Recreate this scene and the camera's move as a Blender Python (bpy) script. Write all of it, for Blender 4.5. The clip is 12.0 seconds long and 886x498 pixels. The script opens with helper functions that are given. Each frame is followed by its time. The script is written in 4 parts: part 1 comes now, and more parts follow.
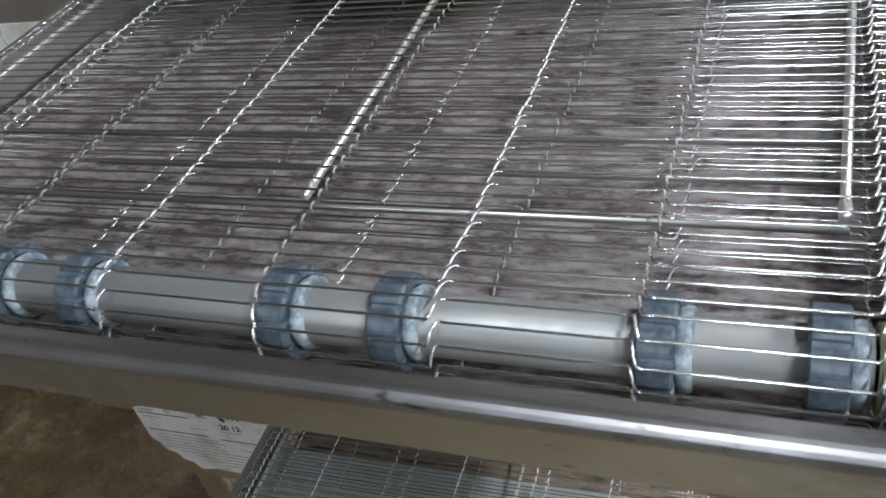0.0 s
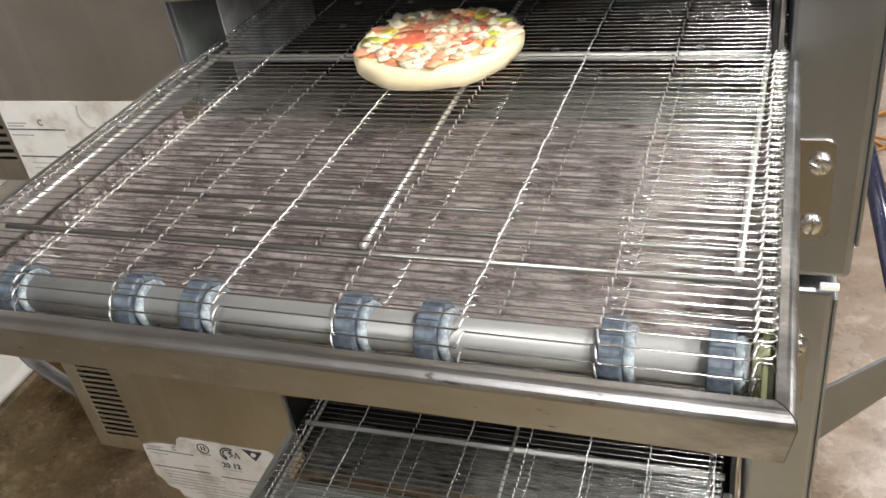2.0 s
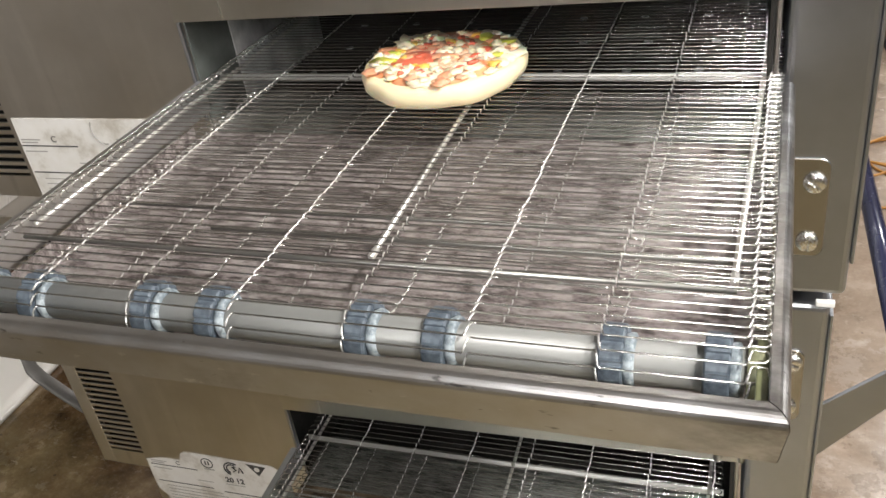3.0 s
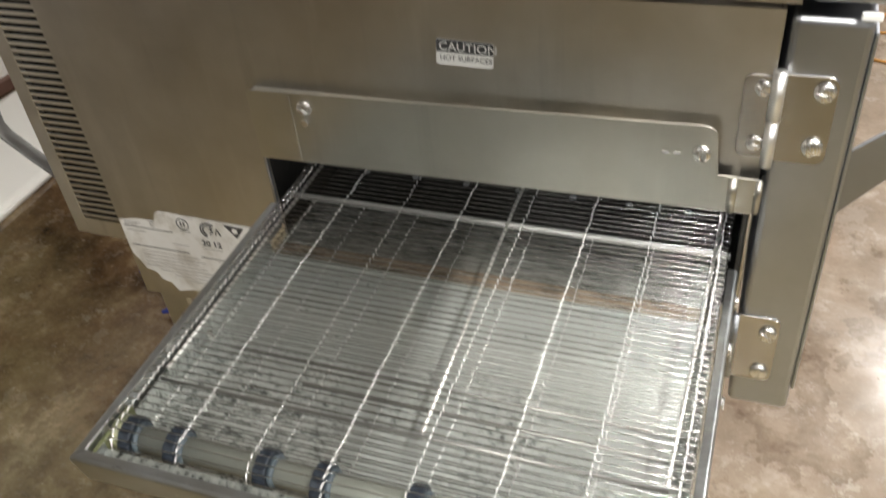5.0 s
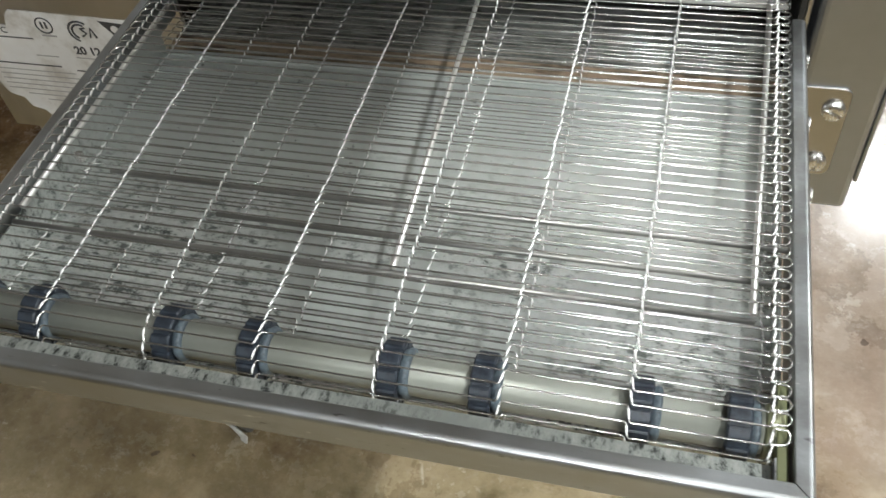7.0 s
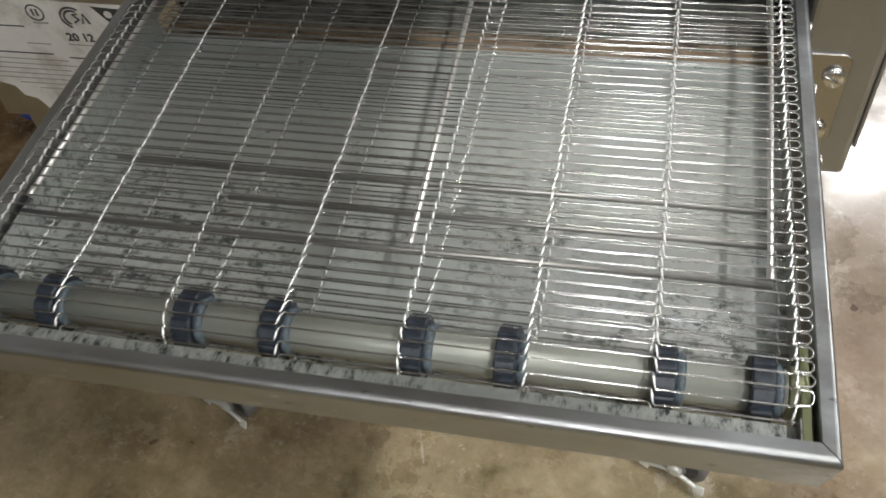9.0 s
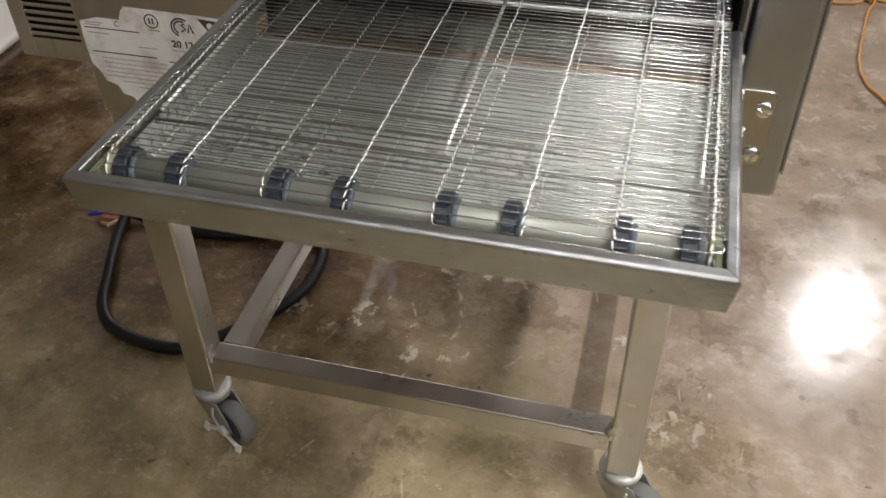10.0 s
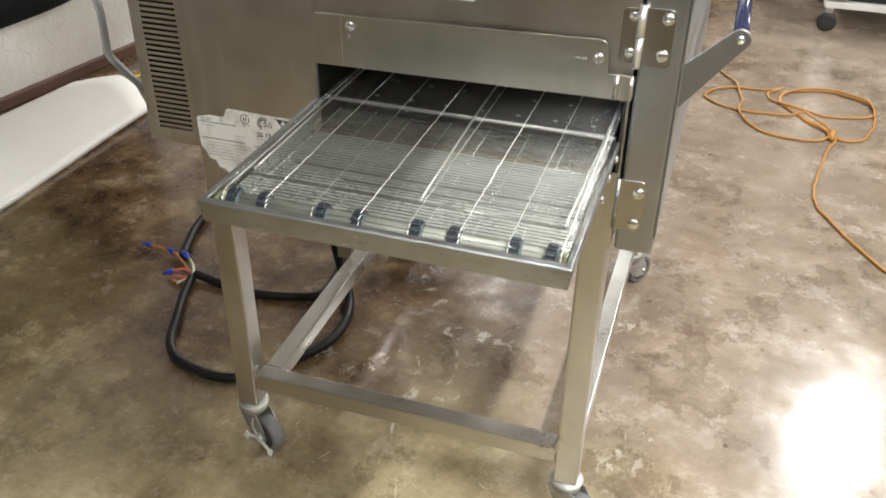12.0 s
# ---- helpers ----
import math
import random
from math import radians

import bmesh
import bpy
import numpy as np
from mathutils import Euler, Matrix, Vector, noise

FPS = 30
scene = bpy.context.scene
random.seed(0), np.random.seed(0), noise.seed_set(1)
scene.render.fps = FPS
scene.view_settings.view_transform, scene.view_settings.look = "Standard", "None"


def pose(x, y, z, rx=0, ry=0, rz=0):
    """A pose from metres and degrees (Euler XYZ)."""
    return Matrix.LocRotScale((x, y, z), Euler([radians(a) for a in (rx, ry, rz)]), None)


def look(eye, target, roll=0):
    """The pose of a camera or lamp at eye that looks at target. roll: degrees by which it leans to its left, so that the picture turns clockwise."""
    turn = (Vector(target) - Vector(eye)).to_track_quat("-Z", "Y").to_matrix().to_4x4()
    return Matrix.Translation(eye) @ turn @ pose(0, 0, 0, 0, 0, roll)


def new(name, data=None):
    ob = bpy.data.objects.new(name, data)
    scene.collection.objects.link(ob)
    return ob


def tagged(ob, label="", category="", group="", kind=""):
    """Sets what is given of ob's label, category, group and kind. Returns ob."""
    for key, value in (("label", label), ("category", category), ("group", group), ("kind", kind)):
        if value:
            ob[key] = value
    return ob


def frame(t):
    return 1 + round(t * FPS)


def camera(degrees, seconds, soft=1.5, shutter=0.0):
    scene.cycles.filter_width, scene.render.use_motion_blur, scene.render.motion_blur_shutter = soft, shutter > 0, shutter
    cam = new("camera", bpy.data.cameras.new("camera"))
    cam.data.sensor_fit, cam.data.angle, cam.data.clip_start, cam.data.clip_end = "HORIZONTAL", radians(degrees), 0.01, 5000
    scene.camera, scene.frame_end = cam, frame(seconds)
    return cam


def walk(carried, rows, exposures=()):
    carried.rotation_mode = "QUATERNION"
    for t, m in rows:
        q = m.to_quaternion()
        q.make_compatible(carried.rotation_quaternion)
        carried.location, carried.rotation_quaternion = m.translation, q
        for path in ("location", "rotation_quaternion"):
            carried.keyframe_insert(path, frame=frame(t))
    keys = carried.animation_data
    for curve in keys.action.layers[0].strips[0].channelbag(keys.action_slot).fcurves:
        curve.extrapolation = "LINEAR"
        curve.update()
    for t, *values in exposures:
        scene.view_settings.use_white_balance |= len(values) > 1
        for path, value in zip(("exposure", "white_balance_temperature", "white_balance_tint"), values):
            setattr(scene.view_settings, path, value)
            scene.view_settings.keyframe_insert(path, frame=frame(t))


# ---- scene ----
cam = camera(53.2, 12.0, 1.5, 0.35)

PATH = [
    (0, (0.228, -0.158, 1.64), (-0.471, 1.254, 0.409), -14.1),
    (0.5, (0.225, -0.209, 1.657), (-0.439, 1.254, 0.465), -13.0),
    (1, (0.236, -0.228, 1.681), (-0.394, 1.254, 0.495), -12.1),
    (1.5, (0.247, -0.261, 1.7), (-0.383, 1.245, 0.545), -10.1),
    (2, (0.251, -0.283, 1.715), (-0.387, 1.26, 0.615), -9.4),
    (2.5, (0.251, -0.29, 1.719), (-0.392, 1.278, 0.656), -8.9),
    (2.7, (0.253, -0.295, 1.719), (-0.389, 1.278, 0.663), -8.9),
    (4.3, (0.255, -0.316, 1.656), (-0.398, 1.248, 0.596), -7.6),
    (4.5, (0.252, -0.316, 1.624), (-0.398, 1.212, 0.509), -7.2),
    (5, (0.247, -0.324, 1.554), (-0.365, 1.093, 0.282), -6.6),
    (5.5, (0.242, -0.316, 1.513), (-0.256, 1.012, 0.103), -5.2),
    (6, (0.228, -0.296, 1.467), (-0.236, 0.954, -0.024), -6.4),
    (6.5, (0.197, -0.238, 1.418), (-0.253, 0.963, -0.116), -7.6),
    (7, (0.168, -0.201, 1.363), (-0.277, 1.019, -0.158), -8.2),
    (7.2, (0.16, -0.189, 1.35), (-0.281, 1.019, -0.182), -8.5),
    (8.8, (0.144, -0.186, 1.366), (-0.244, 0.973, -0.216), -9.4),
    (9, (0.148, -0.209, 1.364), (-0.250, 0.988, -0.188), -8.7),
    (9.5, (0.146, -0.323, 1.363), (-0.228, 0.992, -0.096), -4.0),
    (10, (0.18, -0.474, 1.37), (-0.222, 0.993, 0.072), -1.1),
    (10.5, (0.26, -0.639, 1.416), (-0.151, 0.87, 0.17), 0.5),
    (11, (0.289, -0.75, 1.473), (-0.179, 0.804, 0.304), -0.1),
    (11.5, (0.33, -0.866, 1.51), (-0.171, 0.703, 0.375), 0.0),
    (12, (0.381, -0.892, 1.564), (-0.138, 0.707, 0.481), 0.7),
]
EXPOSURE = [(0, -0.90, 5600, 9), (0.5, -0.72, 5950, 10), (1, -0.52, 6150, 11), (1.5, -0.33, 6300, 11), (2.5, -0.20, 6500, 11), (4.5, -0.13, 6500, 9), (5.5, 0.02, 6450, 8), (6.2, -0.20, 6300, 7), (7, -0.32, 6100, 6),
            (8.8, -0.62, 6200, 8), (9.5, -0.76, 6500, 11), (10, -0.53, 6500, 12), (10.5, -0.10, 6550, 12), (11, 0.12, 6450, 9), (12, 0.14, 6350, 7)]
walk(cam, [(t, look(eye, target, roll)) for t, eye, target, roll in PATH], EXPOSURE)


# ---- light: ceiling tubes of a workshop, one far behind the oven, one behind the viewer; added fill lamps ----
world = bpy.data.worlds.new("room_air")
scene.world = world
world.use_nodes = True
world.node_tree.nodes["Background"].inputs[0].default_value = (0.9, 0.92, 1.0, 1)
world.node_tree.nodes["Background"].inputs[1].default_value = 0.02


def area_lamp(name, place, aim, watts, sx, sy, colour, spread=180):
    data = bpy.data.lights.new(name, "AREA")
    data.shape, data.size, data.size_y, data.energy, data.color = "RECTANGLE", sx, sy, watts, colour
    data.spread = radians(spread)
    ob = new(name, data)
    ob.matrix_world = look(place, aim)
    return ob


area_lamp("ceiling_light_far", (1.66, 4.45, 3.08), (1.2, 3.0, 0.0), 72, 0.26, 0.26, (1.0, 0.985, 0.96))
area_lamp("ceiling_light_near", (0.15, -2.3, 2.95), (0.05, 0.1, 1.2), 12, 0.12, 1.2, (1.0, 0.98, 0.95), 80)
area_lamp("ceiling_light_side", (1.34, -0.45, 3.1), (1.34, -0.40, 0.0), 125, 0.10, 1.3, (1.0, 0.965, 0.90))
# unseen fill lamps, added to brighten the oven's front and the west wall
area_lamp("fill_light_corner", (3.4, -2.3, 2.95), (0.0, 0.3, 0.9), 50, 0.2, 1.2, (1.0, 0.97, 0.92))
area_lamp("fill_light_wall", (-1.6, 8.1, 3.1), (-2.6, 2.3, 0.4), 1450, 0.2, 1.2, (1.0, 0.97, 0.92))
area_lamp("fill_light_east", (3.6, 2.4, 2.95), (-2.5, 1.6, 0.3), 115, 0.2, 1.2, (1.0, 0.97, 0.92))

# ---- small helpers ----


def part(name, bm, material, parent=None, label="", smooth=False):
    me = bpy.data.meshes.new(name)
    bm.to_mesh(me)
    bm.free()
    if smooth:
        for p in me.polygons:
            p.use_smooth = True
    if material:
        me.materials.append(material)
    ob = new(name, me)
    if parent:
        ob.parent = parent
    if label:
        ob["label"] = label
    return ob


def again(ob, m=None, parent=None):
    c = ob.copy()
    scene.collection.objects.link(c)
    if parent:
        c.parent = parent
    if m is not None:
        c.matrix_basis = m
    return c


def thing(name, label, category, place=(0, 0, 0), group="", kind=""):
    ob = new(name)
    ob.location = place
    ob.empty_display_size = 0.05
    return tagged(ob, label, category, group, kind)


def box(x0, x1, y0, y1, z0, z1, bevel=0.0, bm=None, seg=2):
    b = bmesh.new()
    bmesh.ops.create_cube(b, size=1.0)
    for v in b.verts:
        v.co = Vector(((x0 + x1) / 2 + v.co.x * (x1 - x0), (y0 + y1) / 2 + v.co.y * (y1 - y0), (z0 + z1) / 2 + v.co.z * (z1 - z0)))
    if bevel:
        bmesh.ops.bevel(b, geom=b.edges[:], offset=bevel, segments=seg, affect="EDGES", profile=0.5)
    if bm is None:
        return b
    return merge(bm, b)


def merge(bm, b):
    me = bpy.data.meshes.new("tmp")
    b.to_mesh(me)
    b.free()
    bm.from_mesh(me)
    bpy.data.meshes.remove(me)
    return bm


def prism(points, axis, a, b, bevel=0.0):
    """A flat outline, in the plane across the axis, given thickness from a to b."""
    bm = bmesh.new()

    def at(u, v, w):
        return {"x": (w, u, v), "y": (u, w, v), "z": (u, v, w)}[axis]

    low = [bm.verts.new(at(u, v, a)) for u, v in points]
    high = [bm.verts.new(at(u, v, b)) for u, v in points]
    n = len(points)
    bm.faces.new(low)
    bm.faces.new(high[::-1])
    for i in range(n):
        bm.faces.new((low[i], high[i], high[(i + 1) % n], low[(i + 1) % n]))
    bmesh.ops.recalc_face_normals(bm, faces=bm.faces[:])
    if bevel:
        bmesh.ops.bevel(bm, geom=bm.edges[:], offset=bevel, segments=1, affect="EDGES")
    return bm


def sweep(path, radius, sides=6, bm=None, flat=1.0, caps=True):
    """A tube along a line of places; flat squeezes its section."""
    bm = bm or bmesh.new()
    path = [Vector(p) for p in path]
    up, rings = Vector((0.013, 0.021, 1.0)).normalized(), []
    for i, p in enumerate(path):
        ahead = (path[min(i + 1, len(path) - 1)] - path[max(i - 1, 0)]).normalized()
        if abs(ahead.dot(up)) > 0.98:
            up = Vector((0.0, 1.0, 0.02)).normalized()
        side = ahead.cross(up).normalized()
        up = side.cross(ahead).normalized()
        r = radius[i] if isinstance(radius, (list, tuple)) else radius
        rings.append([bm.verts.new(p + r * (math.cos(2 * math.pi * k / sides) * side + flat * math.sin(2 * math.pi * k / sides) * up)) for k in range(sides)])
    for a, b in zip(rings, rings[1:]):
        for k in range(sides):
            bm.faces.new((a[k], a[(k + 1) % sides], b[(k + 1) % sides], b[k]))
    if caps:
        bm.faces.new(rings[0][::-1])
        bm.faces.new(rings[-1])
    return bm


def smooth_path(points, steps=8):
    """A rounded line through the places (Catmull-Rom)."""
    pts = [Vector(p) for p in points]
    out = []
    for i in range(len(pts) - 1):
        p0, p1, p2, p3 = pts[max(i - 1, 0)], pts[i], pts[i + 1], pts[min(i + 2, len(pts) - 1)]
        for s in range(steps):
            t = s / steps
            out.append(0.5 * (2 * p1 + (p2 - p0) * t + (2 * p0 - 5 * p1 + 4 * p2 - p3) * t * t + (3 * p1 - p0 - 3 * p2 + p3) * t**3))
    return out + [pts[-1]]


def lathe(profile, axis="x", sides=24, bm=None):
    """Turn (along, radius) pairs round an axis through the origin."""
    bm = bm or bmesh.new()
    rings = []
    for a, r in profile:
        ring = []
        for k in range(sides):
            c, s = r * math.cos(2 * math.pi * k / sides), r * math.sin(2 * math.pi * k / sides)
            ring.append(bm.verts.new({"x": (a, c, s), "y": (c, a, s), "z": (c, s, a)}[axis]))
        rings.append(ring)
    for a, b in zip(rings, rings[1:]):
        for k in range(sides):
            bm.faces.new((a[k], a[(k + 1) % sides], b[(k + 1) % sides], b[k]))
    bm.faces.new(rings[0])
    bm.faces.new(rings[-1])
    bmesh.ops.recalc_face_normals(bm, faces=bm.faces[:])
    return bm


def lettering(name, body, size, material, parent, m, label="", bold=0.0):
    curve = bpy.data.curves.new("tmp_text", "FONT")
    curve.body, curve.size, curve.extrude, curve.align_x = body, size, 0.00015, "LEFT"
    curve.offset = bold
    ob = bpy.data.objects.new("tmp_text", curve)
    scene.collection.objects.link(ob)
    bpy.context.view_layer.update()
    me = bpy.data.meshes.new_from_object(ob.evaluated_get(bpy.context.evaluated_depsgraph_get()))
    bpy.data.objects.remove(ob)
    bpy.data.curves.remove(curve)
    me.name = name
    me.materials.clear()
    me.materials.append(material)
    t = new(name, me)
    t.parent, t.matrix_basis = parent, m
    if label:
        t["label"] = label
    return t


# ---- materials ----


def base_material(name):
    m = bpy.data.materials.new(name)
    m.use_nodes = True
    t = m.node_tree
    return m, t, t.nodes["Principled BSDF"]


def noise_node(t, scale, detail=4.0, rough=0.55, stretch=(1, 1, 1), coords="Object"):
    tc = t.nodes.new("ShaderNodeTexCoord")
    mp = t.nodes.new("ShaderNodeMapping")
    mp.inputs["Scale"].default_value = stretch
    n = t.nodes.new("ShaderNodeTexNoise")
    n.inputs["Scale"].default_value, n.inputs["Detail"].default_value, n.inputs["Roughness"].default_value = scale, detail, rough
    t.links.new(tc.outputs[coords], mp.inputs[0])
    t.links.new(mp.outputs[0], n.inputs["Vector"])
    return n.outputs[0]


def ramp(t, source, stops):
    r = t.nodes.new("ShaderNodeValToRGB")
    e = r.color_ramp.elements
    while len(e) < len(stops):
        e.new(0.5)
    for x, (p, c) in zip(e, stops):
        x.position = p
        x.color = (*c, 1) if isinstance(c, tuple) else (c, c, c, 1)
    t.links.new(source, r.inputs[0])
    return r.outputs[0]


def mixed(t, a, b, factor, mode="MIX"):
    n = t.nodes.new("ShaderNodeMix")
    n.data_type, n.blend_type = "RGBA", mode
    for sock, v in ((n.inputs[0], factor), (n.inputs[6], a), (n.inputs[7], b)):
        if hasattr(v, "is_linked"):
            t.links.new(v, sock)
        else:
            sock.default_value = v if isinstance(v, float) else (*v, 1)
    return n.outputs[2]


def math_node(t, op, a, b):
    n = t.nodes.new("ShaderNodeMath")
    n.operation = op
    for sock, v in zip(n.inputs, (a, b)):
        if hasattr(v, "is_linked"):
            t.links.new(v, sock)
        else:
            sock.default_value = v
    return n.outputs[0]


def step_node(t, v, lo, hi):
    n = t.nodes.new("ShaderNodeMapRange")
    n.interpolation_type = "SMOOTHSTEP"
    n.inputs["From Min"].default_value, n.inputs["From Max"].default_value = lo, hi
    t.links.new(v, n.inputs[0])
    return n.outputs[0]


def bumped(t, p, height, strength, distance=0.001):
    b = t.nodes.new("ShaderNodeBump")
    b.inputs["Strength"].default_value, b.inputs["Distance"].default_value = strength, distance
    t.links.new(height, b.inputs["Height"])
    t.links.new(b.outputs[0], p.inputs["Normal"])


def plain(name, colour, rough, metal=0.0, spread=0.15, scale=40.0, bump=0.1, spec=0.5):
    """Paint, plastic or metal with a little stain and grain."""
    m, t, p = base_material(name)
    big, fine = noise_node(t, scale * 0.15), noise_node(t, scale * 4)
    lo, hi = tuple(c * (1 - spread) for c in colour), tuple(min(1, c * (1 + spread)) for c in colour)
    t.links.new(ramp(t, big, [(0.3, lo), (0.7, hi)]), p.inputs["Base Color"])
    t.links.new(ramp(t, fine, [(0.3, max(0.02, rough - 0.07)), (0.7, min(1.0, rough + 0.07))]), p.inputs["Roughness"])
    p.inputs["Metallic"].default_value = metal
    p.inputs["Specular IOR Level"].default_value = spec
    if bump:
        bumped(t, p, fine, bump, 0.0005)
    return m


def along(t, p, way, amount):
    """Brush marks along one way: they draw reflections out across it."""
    v = t.nodes.new("ShaderNodeCombineXYZ")
    for k in range(3):
        v.inputs[k].default_value = way[k]
    t.links.new(v.outputs[0], p.inputs["Tangent"])
    p.inputs["Anisotropic"].default_value = amount


def steel(name, colour, rough, grain=(2, 60, 60), stain=0.25, bump=0.04, smear=6.0, brush=0.55):
    """Brushed stainless steel: a fine grain along one way, cloudy smears, wiped grease, runs and fingermarks."""
    m, t, p = base_material(name)
    g = noise_node(t, 30, 3, 0.6, grain)
    cloud = noise_node(t, smear, 5, 0.6)
    dark = tuple(c * (1 - stain) for c in colour)
    col = mixed(t, dark, colour, ramp(t, cloud, [(0.35, 0.0), (0.65, 1.0)]))
    # a thin greasy film, wiped off in upright strokes
    film = ramp(t, noise_node(t, 3.2, 4, 0.55, (1.6, 1.0, 0.55)), [(0.42, 0.0), (0.62, stain * 1.1)])
    col = mixed(t, col, tuple(c * k for c, k in zip(colour, (0.74, 0.66, 0.52))), film)
    wipe = ramp(t, noise_node(t, 16, 4, 0.6, (1.6, 1.0, 0.22)), [(0.56, 0.0), (0.74, stain * 0.9)])
    col = mixed(t, col, tuple(min(0.9, c * 1.22) for c in colour), wipe)
    runs = ramp(t, noise_node(t, 34, 3, 0.55, (1.0, 1.0, 0.07)), [(0.60, 0.0), (0.74, stain * 1.2)])
    col = mixed(t, col, tuple(c * 0.55 for c in colour), runs)
    col = mixed(t, col, tuple(c * 0.86 for c in colour), ramp(t, g, [(0.35, 0.25), (0.6, 0.0)]))
    t.links.new(col, p.inputs["Base Color"])
    r = t.nodes.new("ShaderNodeMath")
    r.operation, r.inputs[1].default_value = "MULTIPLY_ADD", 0.05
    t.links.new(g, r.inputs[0])
    r2 = t.nodes.new("ShaderNodeMath")
    r2.operation, r2.inputs[1].default_value, r2.inputs[2].default_value = "MULTIPLY_ADD", 0.22, rough - 0.135
    t.links.new(cloud, r2.inputs[0])
    t.links.new(r2.outputs[0], r.inputs[2])
    t.links.new(r.outputs[0], p.inputs["Roughness"])
    p.inputs["Metallic"].default_value = 1.0
    along(t, p, (0, 0, 1) if grain[2] < grain[0] else (1, 0, 0), brush)
    # slightly buckled sheet under the fine grain
    b = t.nodes.new("ShaderNodeBump")
    b.inputs["Strength"].default_value, b.inputs["Distance"].default_value = 0.10, 0.004
    t.links.new(noise_node(t, 5.5, 2, 0.4), b.inputs["Height"])
    f = t.nodes.new("ShaderNodeBump")
    f.inputs["Strength"].default_value, f.inputs["Distance"].default_value = bump, 0.0004
    t.links.new(g, f.inputs["Height"])
    t.links.new(b.outputs[0], f.inputs["Normal"])
    t.links.new(f.outputs[0], p.inputs["Normal"])
    return m


def wire_metal(name, colour, rough):
    m, t, p = base_material(name)
    info = t.nodes.new("ShaderNodeObjectInfo")
    t.links.new(ramp(t, info.outputs["Random"], [(0.0, tuple(c * 0.72 for c in colour)), (1.0, colour)]), p.inputs["Base Color"])
    t.links.new(ramp(t, info.outputs["Random"], [(0.0, rough - 0.01), (1.0, rough + 0.015)]), p.inputs["Roughness"])
    p.inputs["Metallic"].default_value = 1.0
    return m


def worn_steel(name, colour, rough, grime_most=0.9):
    """Handled steel: brushed grain, brown grease film in patches, dark nicks and bright scratches."""
    m, t, p = base_material(name)
    g, film, nick = noise_node(t, 30, 3, 0.6, (2, 60, 60)), noise_node(t, 11, 6, 0.65, (0.6, 1, 1)), noise_node(t, 160, 3, 0.6, (0.35, 1, 1))
    col = mixed(t, tuple(c * k for c, k in zip(colour, (0.80, 0.765, 0.71))), colour, ramp(t, film, [(0.36, 0.0), (0.58, 1.0)]))
    col = mixed(t, col, (0.20, 0.175, 0.14), ramp(t, noise_node(t, 7, 7, 0.7, (0.8, 1, 1.4)), [(0.57, 0.0), (0.68, 0.35)]))
    tc, sep = t.nodes.new("ShaderNodeTexCoord"), t.nodes.new("ShaderNodeSeparateXYZ")
    t.links.new(tc.outputs["Object"], sep.inputs[0])
    grime = math_node(t, "MULTIPLY", step_node(t, sep.outputs[0], 0.17, 0.26), ramp(t, noise_node(t, 22, 6, 0.65, (0.7, 1, 1.2)), [(0.38, 0.0), (0.54, grime_most)]))
    col = mixed(t, col, (0.055, 0.045, 0.032), grime)
    col = mixed(t, col, (0.06, 0.05, 0.045), ramp(t, nick, [(0.66, 0.0), (0.74, 0.7)]))
    col = mixed(t, col, (0.88, 0.88, 0.87), ramp(t, nick, [(0.26, 0.6), (0.33, 0.0)]))
    t.links.new(col, p.inputs["Base Color"])
    add = t.nodes.new("ShaderNodeMath")
    add.operation, add.inputs[1].default_value, add.inputs[2].default_value = "MULTIPLY_ADD", 0.3, rough - 0.15
    t.links.new(film, add.inputs[0])
    t.links.new(add.outputs[0], p.inputs["Roughness"])
    p.inputs["Metallic"].default_value = 1.0
    bumped(t, p, g, 0.12, 0.0005)
    return m


STEEL = steel("brushed_steel", (0.70, 0.68, 0.65), 0.36, stain=0.30, smear=4.5)
# mottled jamb steel; its pale blue albedo holds the lamp's reflection
JAMB = plain("jamb_glare_steel", (0.76, 0.82, 0.86), 0.40, 0.1, 0.6, 150, 0.3)
JAMB_DARK = plain("dark_jamb_steel", (0.20, 0.22, 0.21), 0.45, 0.4, 0.4, 90, 0.2)
STEEL_V = steel("brushed_steel_door", (0.50, 0.52, 0.555), 0.42, stain=0.2)
PLATE = steel("hinge_plate_steel", (0.52, 0.50, 0.475), 0.24, stain=0.15, smear=14)
STEEL_LEG = steel("steel_tube", (0.64, 0.635, 0.615), 0.30, grain=(60, 60, 2), stain=0.2)
STEEL_BAR = steel("steel_crossbar", (0.60, 0.59, 0.57), 0.30, stain=0.2)
STEEL_RAIL = worn_steel("tray_rail_steel", (0.58, 0.58, 0.59), 0.34, 0.6)
STEEL_RAIL_CLEAN = worn_steel("clean_rail_steel", (0.47, 0.49, 0.505), 0.38, 0.35)
STEEL_PANEL = steel("access_panel_steel", (0.70, 0.685, 0.63), 0.32, stain=0.2, smear=4)
WIRE = wire_metal("belt_wire_steel", (0.82, 0.81, 0.79), 0.19)
LINK = plain("belt_link_steel", (0.80, 0.795, 0.785), 0.30, 0.7, 0.05, 300, 0.0)
# near-white and barely metallic: the lower links' glints are painted into the colour
LINK_GLINT = plain("link_glint_steel", (0.95, 0.95, 0.945), 0.30, 0.08, 0.03, 300, 0.0)
ROD = plain("rod_steel", (0.86, 0.85, 0.83), 0.42, 1.0, 0.15, 60, 0.0)
RACK_BAR = plain("pale_rack_bar", (0.50, 0.50, 0.485), 0.5, 0.5, 0.2, 40, 0.0)
ROD_DULL = plain("dull_rod_steel", (0.30, 0.295, 0.28), 0.40, 0.9, 0.3, 60, 0.0)
